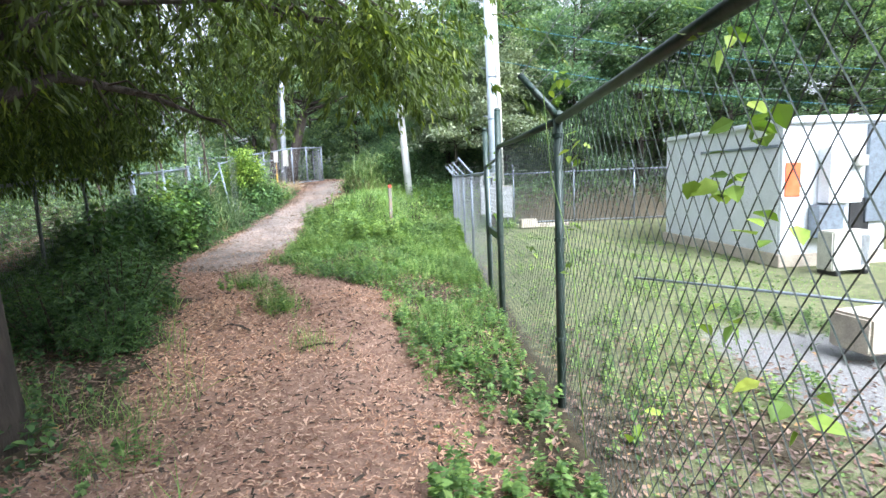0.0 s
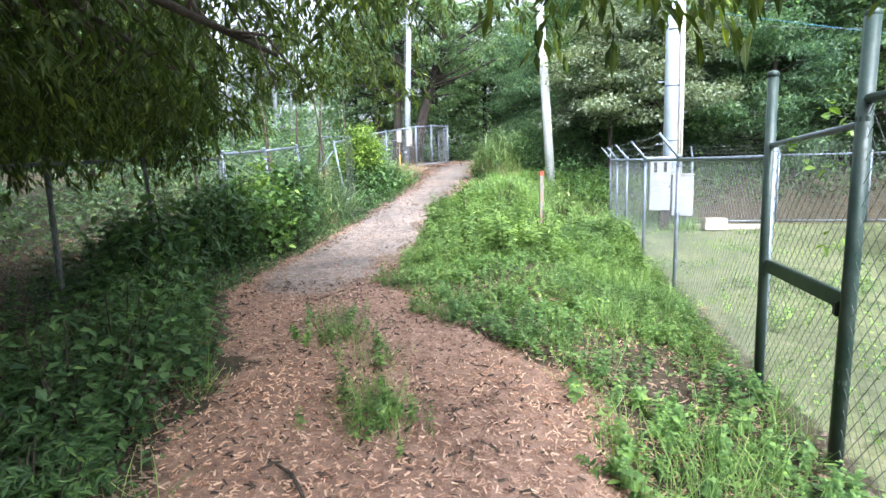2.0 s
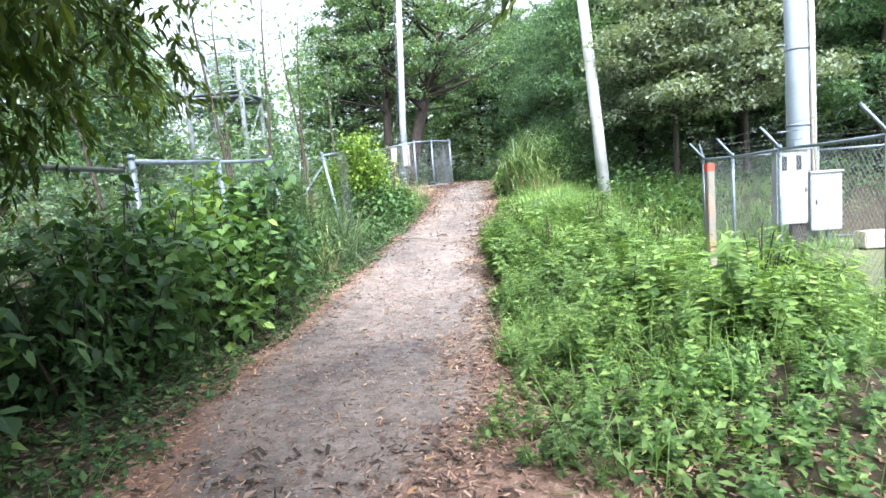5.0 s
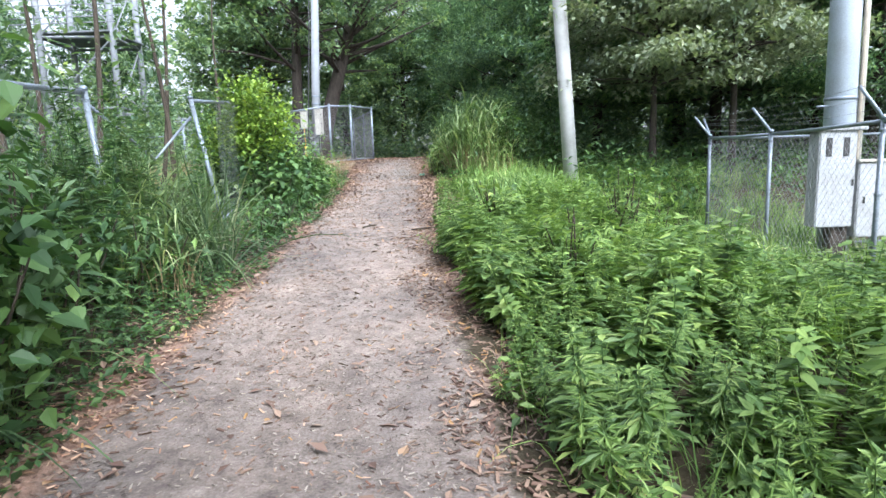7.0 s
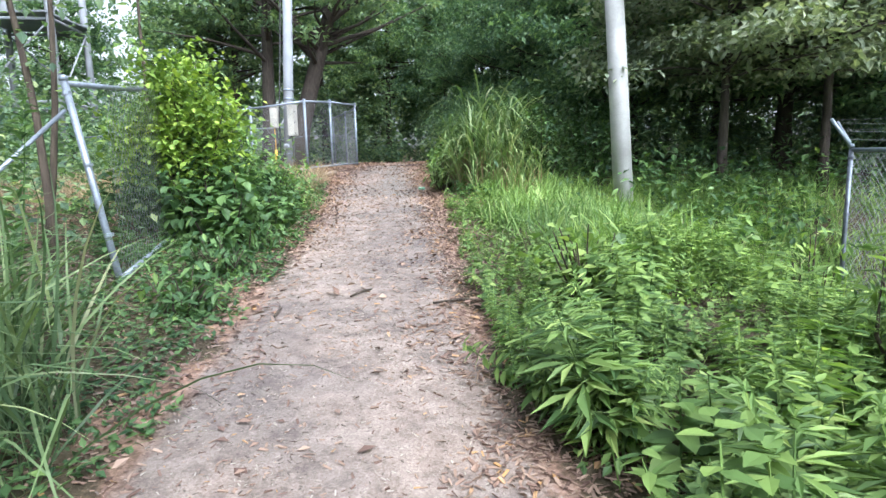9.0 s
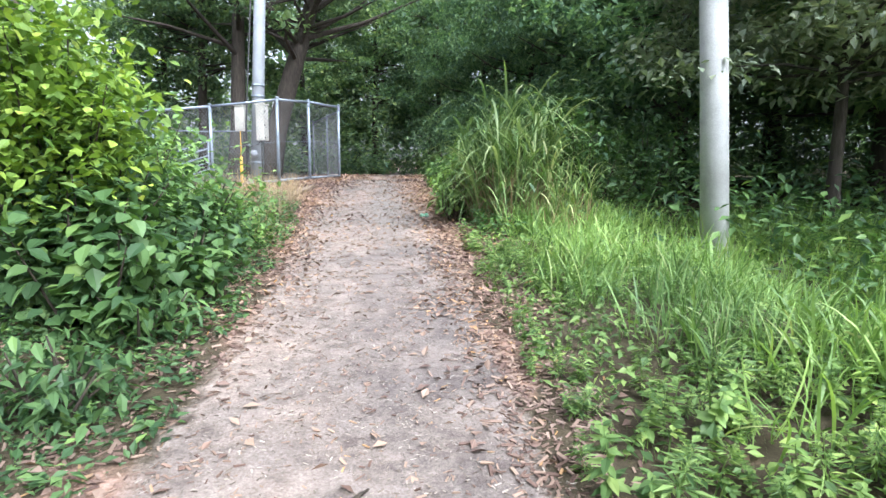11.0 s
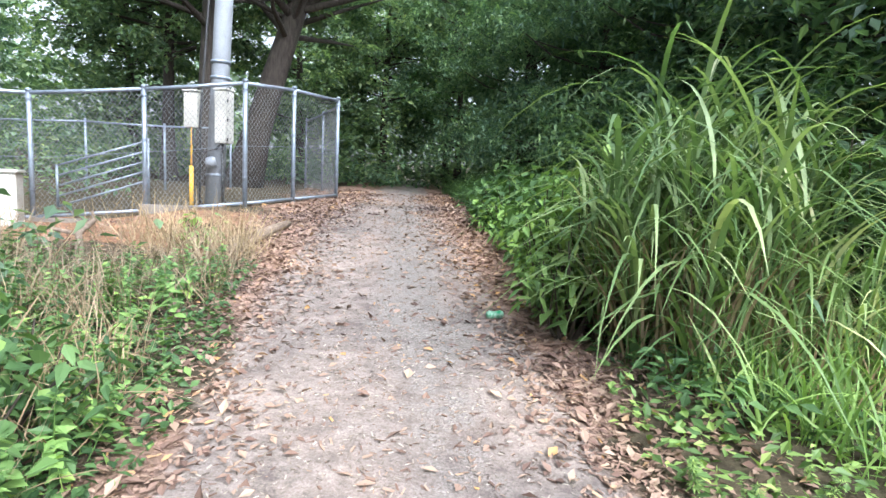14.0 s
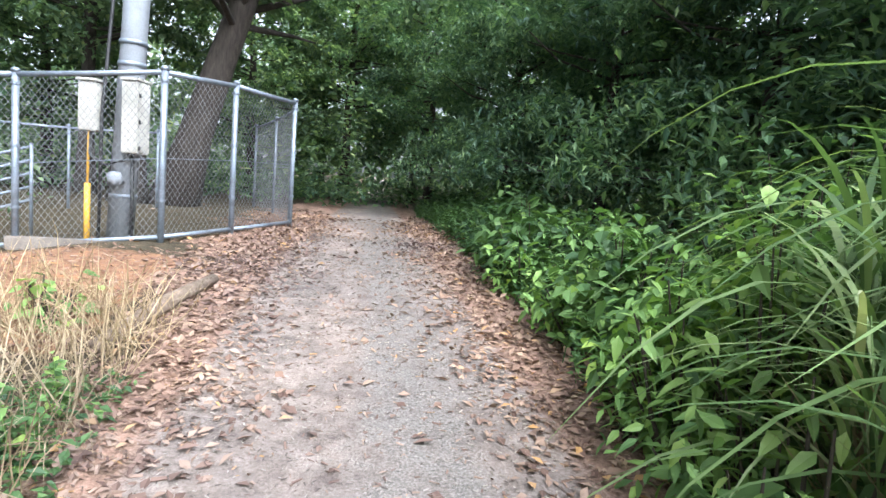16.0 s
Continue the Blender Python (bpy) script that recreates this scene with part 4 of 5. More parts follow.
understory(160, lambda x, y: 1.0, -1.5, 16, 21.2, 24.5, 0.9, M_weed_dark, LEAF, 0.13, "low green growth behind the yard fence", 60)

# near tree whose sprays hang over the start of the path
near = thing("leaning_tree", (-2.85, 3.1, float(level(-2.85, 3.1))), "dark tree with narrow leaves hanging over the path", "tree")
part("trunk", tube([[-2.85, 3.1, -0.4], [-2.88, 3.12, 0.4], [-3.0, 3.2, 1.9], [-3.4, 3.6, 3.6], [-3.8, 4.4, 5.6]], [0.24, 0.17, 0.15, 0.12, 0.06], 12), M_bark, near, smooth=True)
hang, tips = [], []
# extra sprays left of the start, mostly out of view, added to darken the ground
for k in range(60):
    tips.append((rng.uniform(-7.5, -1.6), rng.uniform(-1.5, 4.5), rng.uniform(3.3, 5.6)))
for k in range(60):
    tips.append((rng.uniform(-7.0, -1.9), rng.uniform(0.3, 5.0), rng.uniform(2.5, 3.8)))
for k in range(400):
    x, y = rng.uniform(-8.2, 0.1), rng.uniform(3.2, 10.2)
    if (y > 6.8 and x > -2.9) or (x > -1.6 and rng.uniform(0, 1) < 0.6):
        continue
    floor_z = np.interp(x, [-8, -5.5, -4.0, -2.4, -1.2, 0.2], [1.75, 1.85, 2.15, 2.6, 2.7, 2.75])
    z = floor_z + 3.0 * rng.uniform(0, 1) ** 1.3 + 0.25
    tips.append((x, y, z))
for k in range(40):
    tips.append((rng.uniform(-6.4, -3.1), rng.uniform(7.3, 10.0), rng.uniform(2.35, 4.6)))
for x, y, z in [(-0.35, 5.0, 2.75), (-0.15, 5.15, 2.7), (-0.6, 5.3, 2.85), (-0.5, 4.7, 2.95), (-0.1, 4.9, 2.95)]:
    tips.append((x, y, z))
for k in range(12):
    tips.append((rng.uniform(-1.1, -0.2), rng.uniform(4.2, 5.8), rng.uniform(2.8, 3.4)))
# unseen high layer of crown, added to shade the left foreground
for k in range(48):
    tips.append((rng.uniform(-7.5, -1.9), rng.uniform(-3.0, 3.6), rng.uniform(4.0, 6.2)))
for k in range(22):
    tips.append((rng.uniform(-2.6, 0.1), rng.uniform(6.0, 9.0), rng.uniform(3.2, 4.3)))
for k in range(75):
    tips.append((rng.uniform(-8.6, -5.0), rng.uniform(7.0, 11.0), rng.uniform(2.1, 3.6)))
# unseen crown above and behind the start, added to block sun and sky
for k in range(470):
    tips.append((rng.uniform(-6.0, 1.6), rng.uniform(-6.0, 1.6), rng.uniform(3.7, 6.6)))
tips = np.array(tips)
for x, y, z in tips[::3]:
    s = np.array([-3.2, 3.2, 3.3 + rng.uniform(-0.6, 1.6)])
    e = np.array([x, y, z])
    m = (s + e) / 2 + [0, 0, 0.5]
    r0 = 0.012 + 0.006 * np.linalg.norm(e - s) * rng.uniform(0.3, 1.2)
    hang.append(tube([s, (s + m) / 2 + rng.normal(0, 0.1, 3), m, (m + e) / 2 + rng.normal(0, 0.1, 3), e], [r0, r0 * 0.85, r0 * 0.6, r0 * 0.4, r0 * 0.15], 6, False))
part("branching", join(hang), M_twig, near, smooth=True)
for p in ([(-3.0, 3.2, 2.1), (-2.75, 4.0, 2.5), (-2.6, 5.0, 2.5), (-2.3, 6.0, 2.3)], [(-3.05, 3.2, 2.4), (-2.4, 3.9, 3.0), (-1.6, 4.6, 3.2), (-0.8, 5.2, 3.1)],
          [(-3.1, 3.3, 2.7), (-3.6, 4.6, 3.0), (-4.0, 6.2, 2.9), (-4.2, 7.6, 2.6)], [(-3.1, 3.3, 2.5), (-3.7, 4.0, 2.75), (-4.5, 4.8, 2.7), (-5.4, 5.6, 2.4)]):
    limb = part("limb", tube(p, [0.055, 0.042, 0.03, 0.012], 8), M_bark, near, smooth=True)
    for k in range(14):
        t = rng.uniform(0.25, 0.98) * 3
        q = np.array([np.interp(t, range(4), [c_[i] for c_ in p]) for i in range(3)])
        d = rng.normal(0, 0.3, 3) * [1, 1, 0.5]
        part("twig", tube([q, q + d * 0.5 + [0, 0, 0.05], q + d - [0, 0, 0.12]], [0.014, 0.009, 0.003], 5, False), M_twig, limb, smooth=True)
# each spray: strands that arch outwards and down, set with narrow leaves
STRANDS, PER = 8, 30
first = np.repeat(tips, STRANDS, 0) + rng.normal(0, 1, (len(tips) * STRANDS, 3)) * [0.3, 0.3, 0.16]
az = rng.uniform(0, 2 * np.pi, len(first))
reach = rng.uniform(0.3, 0.8, len(first))
fall = rng.uniform(0.25, 0.75, len(first))
who = np.repeat(np.arange(len(first)), PER)
u = rng.uniform(0.05, 1, len(who))
pos = first[who] + np.stack([np.cos(az[who]) * reach[who] * u, np.sin(az[who]) * reach[who] * u, -fall[who] * u ** 1.7], -1) + rng.normal(0, 0.018, (len(who), 3))
turn_z = az[who] - np.pi / 2 + rng.choice([-0.7, 0.7], len(who)) + rng.normal(0, 0.25, len(who))
tilt = -0.35 - 0.75 * u + rng.normal(0, 0.25, len(who))
ok = ~((abs(pos[:, 0] - mid_x(pos[:, 1])) < 0.85) & (pos[:, 2] < 2.6)) & ~((abs(pos[:, 0] - mid_x(pos[:, 1])) < 1.7) & (pos[:, 2] < 2.2))
ok &= (pos[:, 1] < np.where(pos[:, 0] < -5.2, 11.6, 10.3)) & (pos[:, 2] > 1.55)
n_ = int(ok.sum())
part("crown", strew(NARROW, pos[ok], turns(turn_z[ok], tilt[ok], rng.normal(0, 0.4, n_)), rng.uniform(0.06, 0.14, n_)), M_near, near)

# ---- low growth ----
W1 = [tall_weed(POINTED, 9, 4, 0.18), tall_weed(LOBED, 9, 4, 0.22), tall_weed(BROAD, 7, 3, 0.15), tall_weed(LEAF, 10, 4, 0.13), tall_weed(LOBED, 8, 5, 0.16)]
W2 = [tall_weed(BROAD, 5, 3, 0.24), tall_weed(LEAF, 8, 4, 0.17), tall_weed(LEAF, 7, 4, 0.22)]
TUFT = [blade(b_, 0.0055) for b_ in (0.15, 0.45, 0.8)]
LONG = [blade(b_, 0.0095, 6) for b_ in (0.3, 0.65, 1.05)]

x, y = scatter(11500, -4.2, 1.2, 8.5, 22.8, lambda x, y: verge(x, y) * (0.35 + 0.65 * ripple(x, y, 1.1)) * np.where(y > 19, 0.7, 1))
solo("weeds", plants(W1, x, y, np.where(y < 11, 0.22, np.interp(y, [11, 14, 17, 19, 22], [0.4, 0.5, 0.45, 0.24, 0.2])) * (0.3 + 0.9 * ripple(x, y, 1.0)) * rng.uniform(0.55, 1.3, len(x)), 0.22, 1.6), M_weed, "bright green leafy weeds covering the verge", "weeds", kind="stuff")
x, y = scatter(2800, -2.8, 0.9, 0.5, 11, lambda x, y: verge(x, y) * (0.1 + 0.9 * smooth_step(0.35, 0.65, ripple(x, y, 1.4))))
solo("weeds", plants(W2, x, y, 0.2, 0.25, 1.6), M_shrub, "low broad-leaved weeds beside the chain-link fence", "weeds", kind="stuff")
x, y = scatter(56000, -4.4, 3.2, 6, 24.0, lambda x, y: verge(x, y) * smooth_step(0.35, 0.75, ripple(x + 3, y, 0.8)) * np.where(y > 18.0, 0.3, 0.6))
solo("grass", plants(TUFT, x, y, np.where(y > 18, 0.14 + 0.3 * smooth_step(0.6, 1.6, x - right_edge(y)), 0.4), 0.32), M_grass, "long green grass among the verge weeds", "grass", kind="stuff")

x, y = scatter(21000, -3.8, 2.5, 18.3, 24.0, lambda x, y: smooth_step(0.55, 1.1, x - right_edge(y) + 0.5 * (ripple(x, y, 2.1) - 0.5)) * smooth_step(0.3, 0.62, ripple(x, y, 2.6)))
solo("tall_grass", plants(LONG, x, y, 0.34 + 0.3 * ripple(x, y, 1.3), 0.3), M_grass, "clumps of tall bright green grass before the wood", "grass", kind="stuff")
x, y = scatter(17000, -1.6, 0.95, 3.0, 12.5, lambda x, y: verge(x, y) * smooth_step(3.5, 8, y) * smooth_step(-0.9, 0.3, x + 0.12 * (y - 5)) * smooth_step(0.45, 0.75, ripple(x, y + 2, 1.2)))
solo("grass", plants(TUFT, x, y, 0.4, 0.35), M_grass, "long green grass at the foot of the yard fence", "grass", kind="stuff")


def old_side(x, y):
    fence = np.interp(y, [3, 5.2, 7.4, 9.8, 12.2, 16.4, 20.8, 23.4], [-3.6, -4.3, -5.2, -6.3, -6.8, -7.3, -7.6, -8.4])
    edge = np.where(y < 9, np.interp(y, [1, 2.5, 4, 5.2, 6.6, 8, 9], [-1.7, -2.1, -2.3, -2.7, -3.1, -4.25, -4.85]), left_edge(y) - 0.2)
    return (x < edge - 0.3 * ripple(x, y, 2)) & (x > fence - 0.9)


x, y = scatter(6600, -8.8, -1.0, 1.2, 23.6, lambda x, y: old_side(x, y) * (0.3 + 0.7 * ripple(x, y, 1.2)) * np.where(y < 5, 0.5, 1))
back = np.clip((left_edge(np.maximum(y, 9)) - x) / 1.4, 0.25, 1.15)
solo("weeds", plants(W2, x, y, np.where(y < 8, 0.14 + 0.06 * np.clip(y, 0, 8), np.interp(y, [8, 12, 15.8, 16.6, 20, 20.6, 23], [0.6, 0.95, 0.95, 0.3, 0.3, 0.9, 0.7]) * back), 0.16, 0.9), M_weed_dark, "dark green broad-leaved weeds along the old fence", "weeds", kind="stuff")
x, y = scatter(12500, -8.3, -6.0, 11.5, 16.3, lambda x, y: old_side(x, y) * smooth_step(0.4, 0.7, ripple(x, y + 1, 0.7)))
solo("tall_grass", plants([blade(b_, 0.0045, 6) for b_ in (0.35, 0.7, 1.1)], x, y, np.interp(y, [12, 15, 17.5, 19], [0.9, 1.35, 1.35, 0.8]), 0.3), M_reed_shaded, "tall arching grass along the old fence", "grass", kind="stuff")
x, y = scatter(34000, 0.5, 9, -2, 19.6, lambda x, y: yard_share(x, y) * (1 - gravel_share(x, y)) * (0.2 + 0.8 * smooth_step(0.3, 0.7, ripple(x, y, 0.8))))
solo("grass", plants(TUFT, x, y, 0.13, 0.4, 1.6), M_grass, "short patchy grass in the yard", "grass", kind="stuff")
x, y = scatter(2600, 0.95, 5, -1, 12, lambda x, y: (x > 1.05) * smooth_step(0.4, 0.75, ripple(x, y, 1.1)) * np.interp(y, [0, 8, 12], [1, 0.8, 0.4]))
solo("weeds", plants(W2, x, y, 0.2, 0.2, 1.3), M_weed, "low weeds in the yard grass", "weeds", kind="stuff")
x, y = scatter(12500, -12, -6.6, 21.6, 27.0, lambda x, y: smooth_step(0.25, 0.6, ripple(x, y, 1.3)) * (x < left_edge(y) - 0.25))
solo("dry_grass", plants([blade(b_, 0.004) for b_ in (0.3, 0.7, 1.0)], x, y, 0.6, 0.35), M_straw, "dry straw-coloured grass beside the path", "grass", kind="stuff")
x, y = scatter(800, -10, -6.5, 22.0, 25.6, lambda x, y: ripple(x, y, 1.3) * (x < left_edge(y) - 0.3))
solo("weeds", plants(W2, x, y, 0.32, 0.25, 1.2), M_shrub, "green weeds among the dry grass", "weeds", kind="stuff")
x, y = scatter(1300, -4.9, -3.2, 24.9, 38, lambda x, y: (x > right_edge(y) + 0.3 + 0.3 * ripple(x, y, 2)) * 1.0)
solo("weeds", plants(W2, x, y, np.interp(x, [-4.8, -3.4], [0.25, 0.6]), 0.2, 1.2), M_weed_dark, "leafy green plants at the wood side of the path", "weeds", kind="stuff")


# ---- shrubs that stand out singly ----
def shrub(x, y, r, h, leaf, size, mat, label, count=900, name="shrub", low=0.25):
    z = float(level(x, y))
    size, count = size * 0.78, int(count * 1.55)
    root = thing(name, (x, y, z), label, "shrub")
    ends = []
    for k in range(16):
        a, o = rng.uniform(0, 2 * np.pi), r * math.sqrt(rng.uniform(0, 1))
        e = np.array([x + o * math.cos(a), y + o * math.sin(a), z + h * rng.uniform(0.55, 1.0) * (1 - 0.35 * (o / r) ** 2)])
        s = np.array([x + 0.2 * o * math.cos(a), y + 0.2 * o * math.sin(a), z - 0.05])
        part("stem", tube([s, (s * 0.6 + e * 0.4) + rng.normal(0, 0.03, 3), e], [0.014, 0.01, 0.004], 5, False), M_twig, root, smooth=True)
        ends.append((s, e))
    who = rng.integers(0, len(ends), count)
    u = rng.uniform(low, 1.05, count)
    s, e = np.array([q[0] for q in ends])[who], np.array([q[1] for q in ends])[who]
    pos = s + (e - s) * u[:, None] + rng.normal(0, 0.13 * r + 0.05, (count, 3)) * [1, 1, 0.6]
    pos[:, 2] = np.maximum(pos[:, 2], level(pos[:, 0], pos[:, 1]) + 0.05)
    m_ = turns(rng.uniform(0, 2 * np.pi, count), rng.normal(-0.3, 0.35, count), rng.normal(0, 0.3, count))
    part("foliage", strew(leaf, pos, m_, size * rng.uniform(0.6, 1.3, count)), mat, root)
    return root


shrub(-7.35, 20.45, 0.85, 2.25, BROAD, 0.1, M_lime, "tall shrub with lime green leaves beside the path", 4600, low=0.55)
shrub(-7.2, 20.35, 0.7, 1.5, LEAF, 0.12, M_weed_dark, "dark leafy shrub under the lime green one", 1900)
shrub(-7.0, 21.7, 0.7, 1.4, LEAF, 0.12, M_shrub, "rounded green shrub beside the lime green one", 1300)
for x, y, r, h in ((-3.15, 4.95, 0.35, 0.6), (-3.5, 5.6, 0.45, 0.95), (-4.0, 6.4, 0.5, 1.1), (-3.9, 5.2, 0.5, 0.9)):
    shrub(x, y, r, h, LOBED if y < 5.3 else LEAF, 0.1, M_weed_dark, "dark leafy shrub in the shade of the tree", 720)
shrub(-7.9, 22.2, 0.9, 2.1, BROAD, 0.105, M_shrub, "leafy green shrub overgrowing the fence", 1700)
shrub(-6.8, 19.9, 0.5, 1.1, BROAD, 0.16, M_weed_dark, "dark green shrub with large leaves", 700)
shrub(-6.95, 22.4, 0.5, 0.75, BROAD, 0.11, M_weed_dark, "low leafy shrub at the path edge", 600)
shrub(-9.3, 24.3, 0.9, 2.3, BROAD, 0.14, M_weed_dark, "tall bush climbing over the fence", 1300)
shrub(-5.75, 9.1, 0.6, 1.25, BROAD, 0.17, M_weed_dark, "dark shrub with big heart-shaped leaves by the old fence", 600)
shrub(-6.15, 10.9, 0.6, 1.6, BROAD, 0.15, M_weed_dark, "dark leafy sapling growing through the old fence", 700)
shrub(-7.0, 13.2, 0.6, 1.7, BROAD, 0.14, M_weed_dark, "leafy shrub growing through the old fence", 700)
shrub(-3.75, 26.6, 0.55, 0.95, BROAD, 0.15, M_weed_dark, "green broad-leaved shrub beside the path", 600)
shrub(-3.9, 28.3, 0.6, 0.9, BROAD, 0.15, M_weed_dark, "green broad-leaved shrub beside the path", 600)
shrub(-3.5, 25.4, 0.55, 1.1, POINTED, 0.2, M_weed, "bright green nettle-like plant beside the reeds", 500)
shrub(-2.6, 26.3, 0.8, 1.9, LEAF, 0.14, M_weed_dark, "tall leafy shrub behind the reed clump", 1400)
shrub(-2.4, 24.0, 0.7, 1.6, LEAF, 0.14, M_weed_dark, "tall leafy shrub behind the reed clump", 1100)
shrub(-1.4, 24.6, 0.8, 2.0, LEAF, 0.13, M_weed_dark, "leafy shrub at the wood's edge", 1300)
shrub(-3.4, 30.6, 0.7, 1.0, BROAD, 0.15, M_weed_dark, "low leafy shrub at the wood's edge", 600)
shrub(-2.9, 32.6, 0.8, 1.2, BROAD, 0.15, M_weed_dark, "low leafy shrub at the wood's edge", 700)


for x, y, r, h, k in ((-4.1, 25.2, 0.38, 0.9, 450), (-4.2, 24.75, 0.28, 0.6, 250), (-3.6, 25.2, 0.45, 1.25, 550), (-3.95, 25.6, 0.42, 0.9, 520), (-3.55, 26.0, 0.5, 1.2, 650), (-3.15, 25.6, 0.5, 1.5, 700), (-4.05, 26.7, 0.4, 0.75, 450), (-3.4, 26.9, 0.5, 1.15, 600), (-4.15, 27.8, 0.35, 0.65, 350), (-3.3, 27.9, 0.6, 1.2, 650), (-3.1, 29.2, 0.6, 1.1, 600), (-2.5, 25.2, 0.6, 1.9, 700)):
    shrub(x, y, r, h if y < 25.9 else 0.72 * h, POINTED if k % 100 == 50 else BROAD, 0.135, M_shrub, "bushy green plant with toothed leaves beside the path", k)
for x, y, h, m_, k in ((-5.85, 12.1, 1.75, M_shrub, 650), (-5.95, 12.8, 1.9, M_weed_dark, 700), (-6.15, 13.4, 1.7, M_weed_dark, 600), (-6.35, 11.5, 1.75, M_weed_dark, 700), (-6.55, 12.6, 1.9, M_lime, 650), (-6.75, 13.9, 1.7, M_weed_dark, 650), (-6.85, 14.9, 0.9, M_weed_dark, 450), (-6.45, 15.1, 0.85, M_weed_dark, 420), (-6.55, 14.4, 1.1, M_weed_dark, 520), (-6.9, 14.3, 1.3, M_weed_dark, 550), (-6.1, 10.4, 1.1, M_weed_dark, 500), (-5.3, 8.3, 0.8, M_weed_dark, 420), (-4.7, 7.3, 0.6, M_weed_dark, 350)):
    shrub(x, y, 0.42, h, BROAD if 12 < y < 13 else POINTED if y < 12 else LANCE, 0.15, m_, "tall leafy weed beside the old fence", k, name="tall_weed")
for x, y, r, h, k in ((-6.5, 19.8, 0.35, 0.5, 300), (-6.6, 20.6, 0.4, 0.75, 420), (-6.8, 21.4, 0.42, 0.8, 480), (-6.85, 22.1, 0.42, 0.8, 480), (-6.95, 22.9, 0.4, 0.6, 380), (-6.45, 18.9, 0.3, 0.42, 220), (-6.35, 17.8, 0.3, 0.45, 220)):
    shrub(x, y, r, h, BROAD if k > 400 else POINTED, 0.13, M_weed_dark, "low bushy weed at the path edge", k, name="bushy_weed")
shrub(-1.15, 12.4, 0.2, 1.0, LOBED, 0.15, M_weed, "tall single weed near the survey stake", 130, name="tall_weed")
shrub(-2.9, 14.8, 0.3, 0.7, LOBED, 0.14, M_weed, "tall bright green weed on the verge", 260, name="tall_weed")
shrub(-3.3, 17.4, 0.3, 0.8, BROAD, 0.12, M_weed, "tall bright green weed on the verge", 260, name="tall_weed")
shrub(-2.2, 16.0, 0.25, 0.85, LOBED, 0.14, M_weed, "tall bright green weed on the verge", 220, name="tall_weed")
shrub(-0.9, 18.6, 0.25, 1.2, POINTED, 0.15, M_weed, "tall bright green weed near the yard fence", 200, name="tall_weed")


def feathery(x, y, h, count):
    """A stand of straight stems clothed from foot to tip in fine narrow leaves."""
    z = float(level(x, y))
    root = thing("feathery_weed", (x, y, z), "tall feathery weed with fine narrow leaves", "weed", "feathery weeds")
    for k in range(count):
        a = np.array([x + rng.normal(0, 0.16), y + rng.normal(0, 0.16), z - 0.05])
        e = a + [rng.normal(0, 0.12), rng.normal(0, 0.12), h * rng.uniform(0.75, 1.1)]
        stem = part("stem", tube([a, (a + e) / 2 + rng.normal(0, 0.03, 3), e], [0.007, 0.005, 0.002], 5, False), M_weed_dark, root)
        n_ = 150
        u = rng.uniform(0.12, 1.0, n_)
        m_ = turns(rng.uniform(0, 2 * np.pi, n_), rng.normal(0.35, 0.25, n_), rng.normal(0, 0.3, n_))
        part("foliage", strew(LANCE, a + (e - a) * u[:, None], m_, 0.13 * (1.15 - 0.7 * u) * rng.uniform(0.7, 1.3, n_)), M_reed_shaded if k % 3 else M_weed_dark, stem)


for x, y, h, k in ((-2.45, 24.5, 1.9, 4), (-1.95, 24.0, 1.5, 3), (-2.95, 25.1, 2.0, 4), (-6.65, 14.6, 1.7, 7), (-6.75, 15.6, 1.75, 8), (-6.9, 16.2, 1.6, 6), (-6.55, 13.4, 1.3, 5)):
    feathery(x, y, h, k)


def sapling(x, y, h, lean):
    z = float(level(x, y))
    root = thing("sapling", (x, y, z), "thin bare-stemmed sapling with a light leafy top", "tree", "saplings by the old fence")
    top = np.array([x + lean[0], y + lean[1], z + h])
    base = np.array([x, y, z - 0.1])
    p = np.array([base + (top - base) * t + [0.07 * math.sin(5 * t), 0.05 * math.sin(4 * t + 1), 0] for t in np.linspace(0, 1, 7)])
    part("trunk", tube(p, np.linspace(0.045, 0.01, 7), 7), M_twig, root, smooth=True)
    n_ = 230
    u = rng.uniform(0.4, 1.0, n_)
    pos = base + (top - base) * u[:, None] + rng.normal(0, 0.42, (n_, 3)) * [1, 1, 0.5]
    m_ = turns(rng.uniform(0, 2 * np.pi, n_), rng.normal(-0.4, 0.4, n_), rng.normal(0, 0.3, n_))
    part("foliage", strew(LEAF, pos, m_, rng.uniform(0.07, 0.15, n_)), M_tree, root)


for x, y, h, lean in ((-7.9, 15.6, 4.6, (-0.4, 0.2)), (-8.3, 17.3, 5.2, (0.3, 0.5)), (-8.0, 18.8, 4.4, (-0.3, 0.2)), (-8.9, 20.0, 5.0, (0.5, 0.3)), (-8.4, 13.5, 4.0, (-0.5, 0.1)), (-8.7, 21.8, 4.0, (0.2, 0.4)), (-9.6, 18.2, 5.2, (0.2, 0.1))):
    sapling(x, y, h, lean)


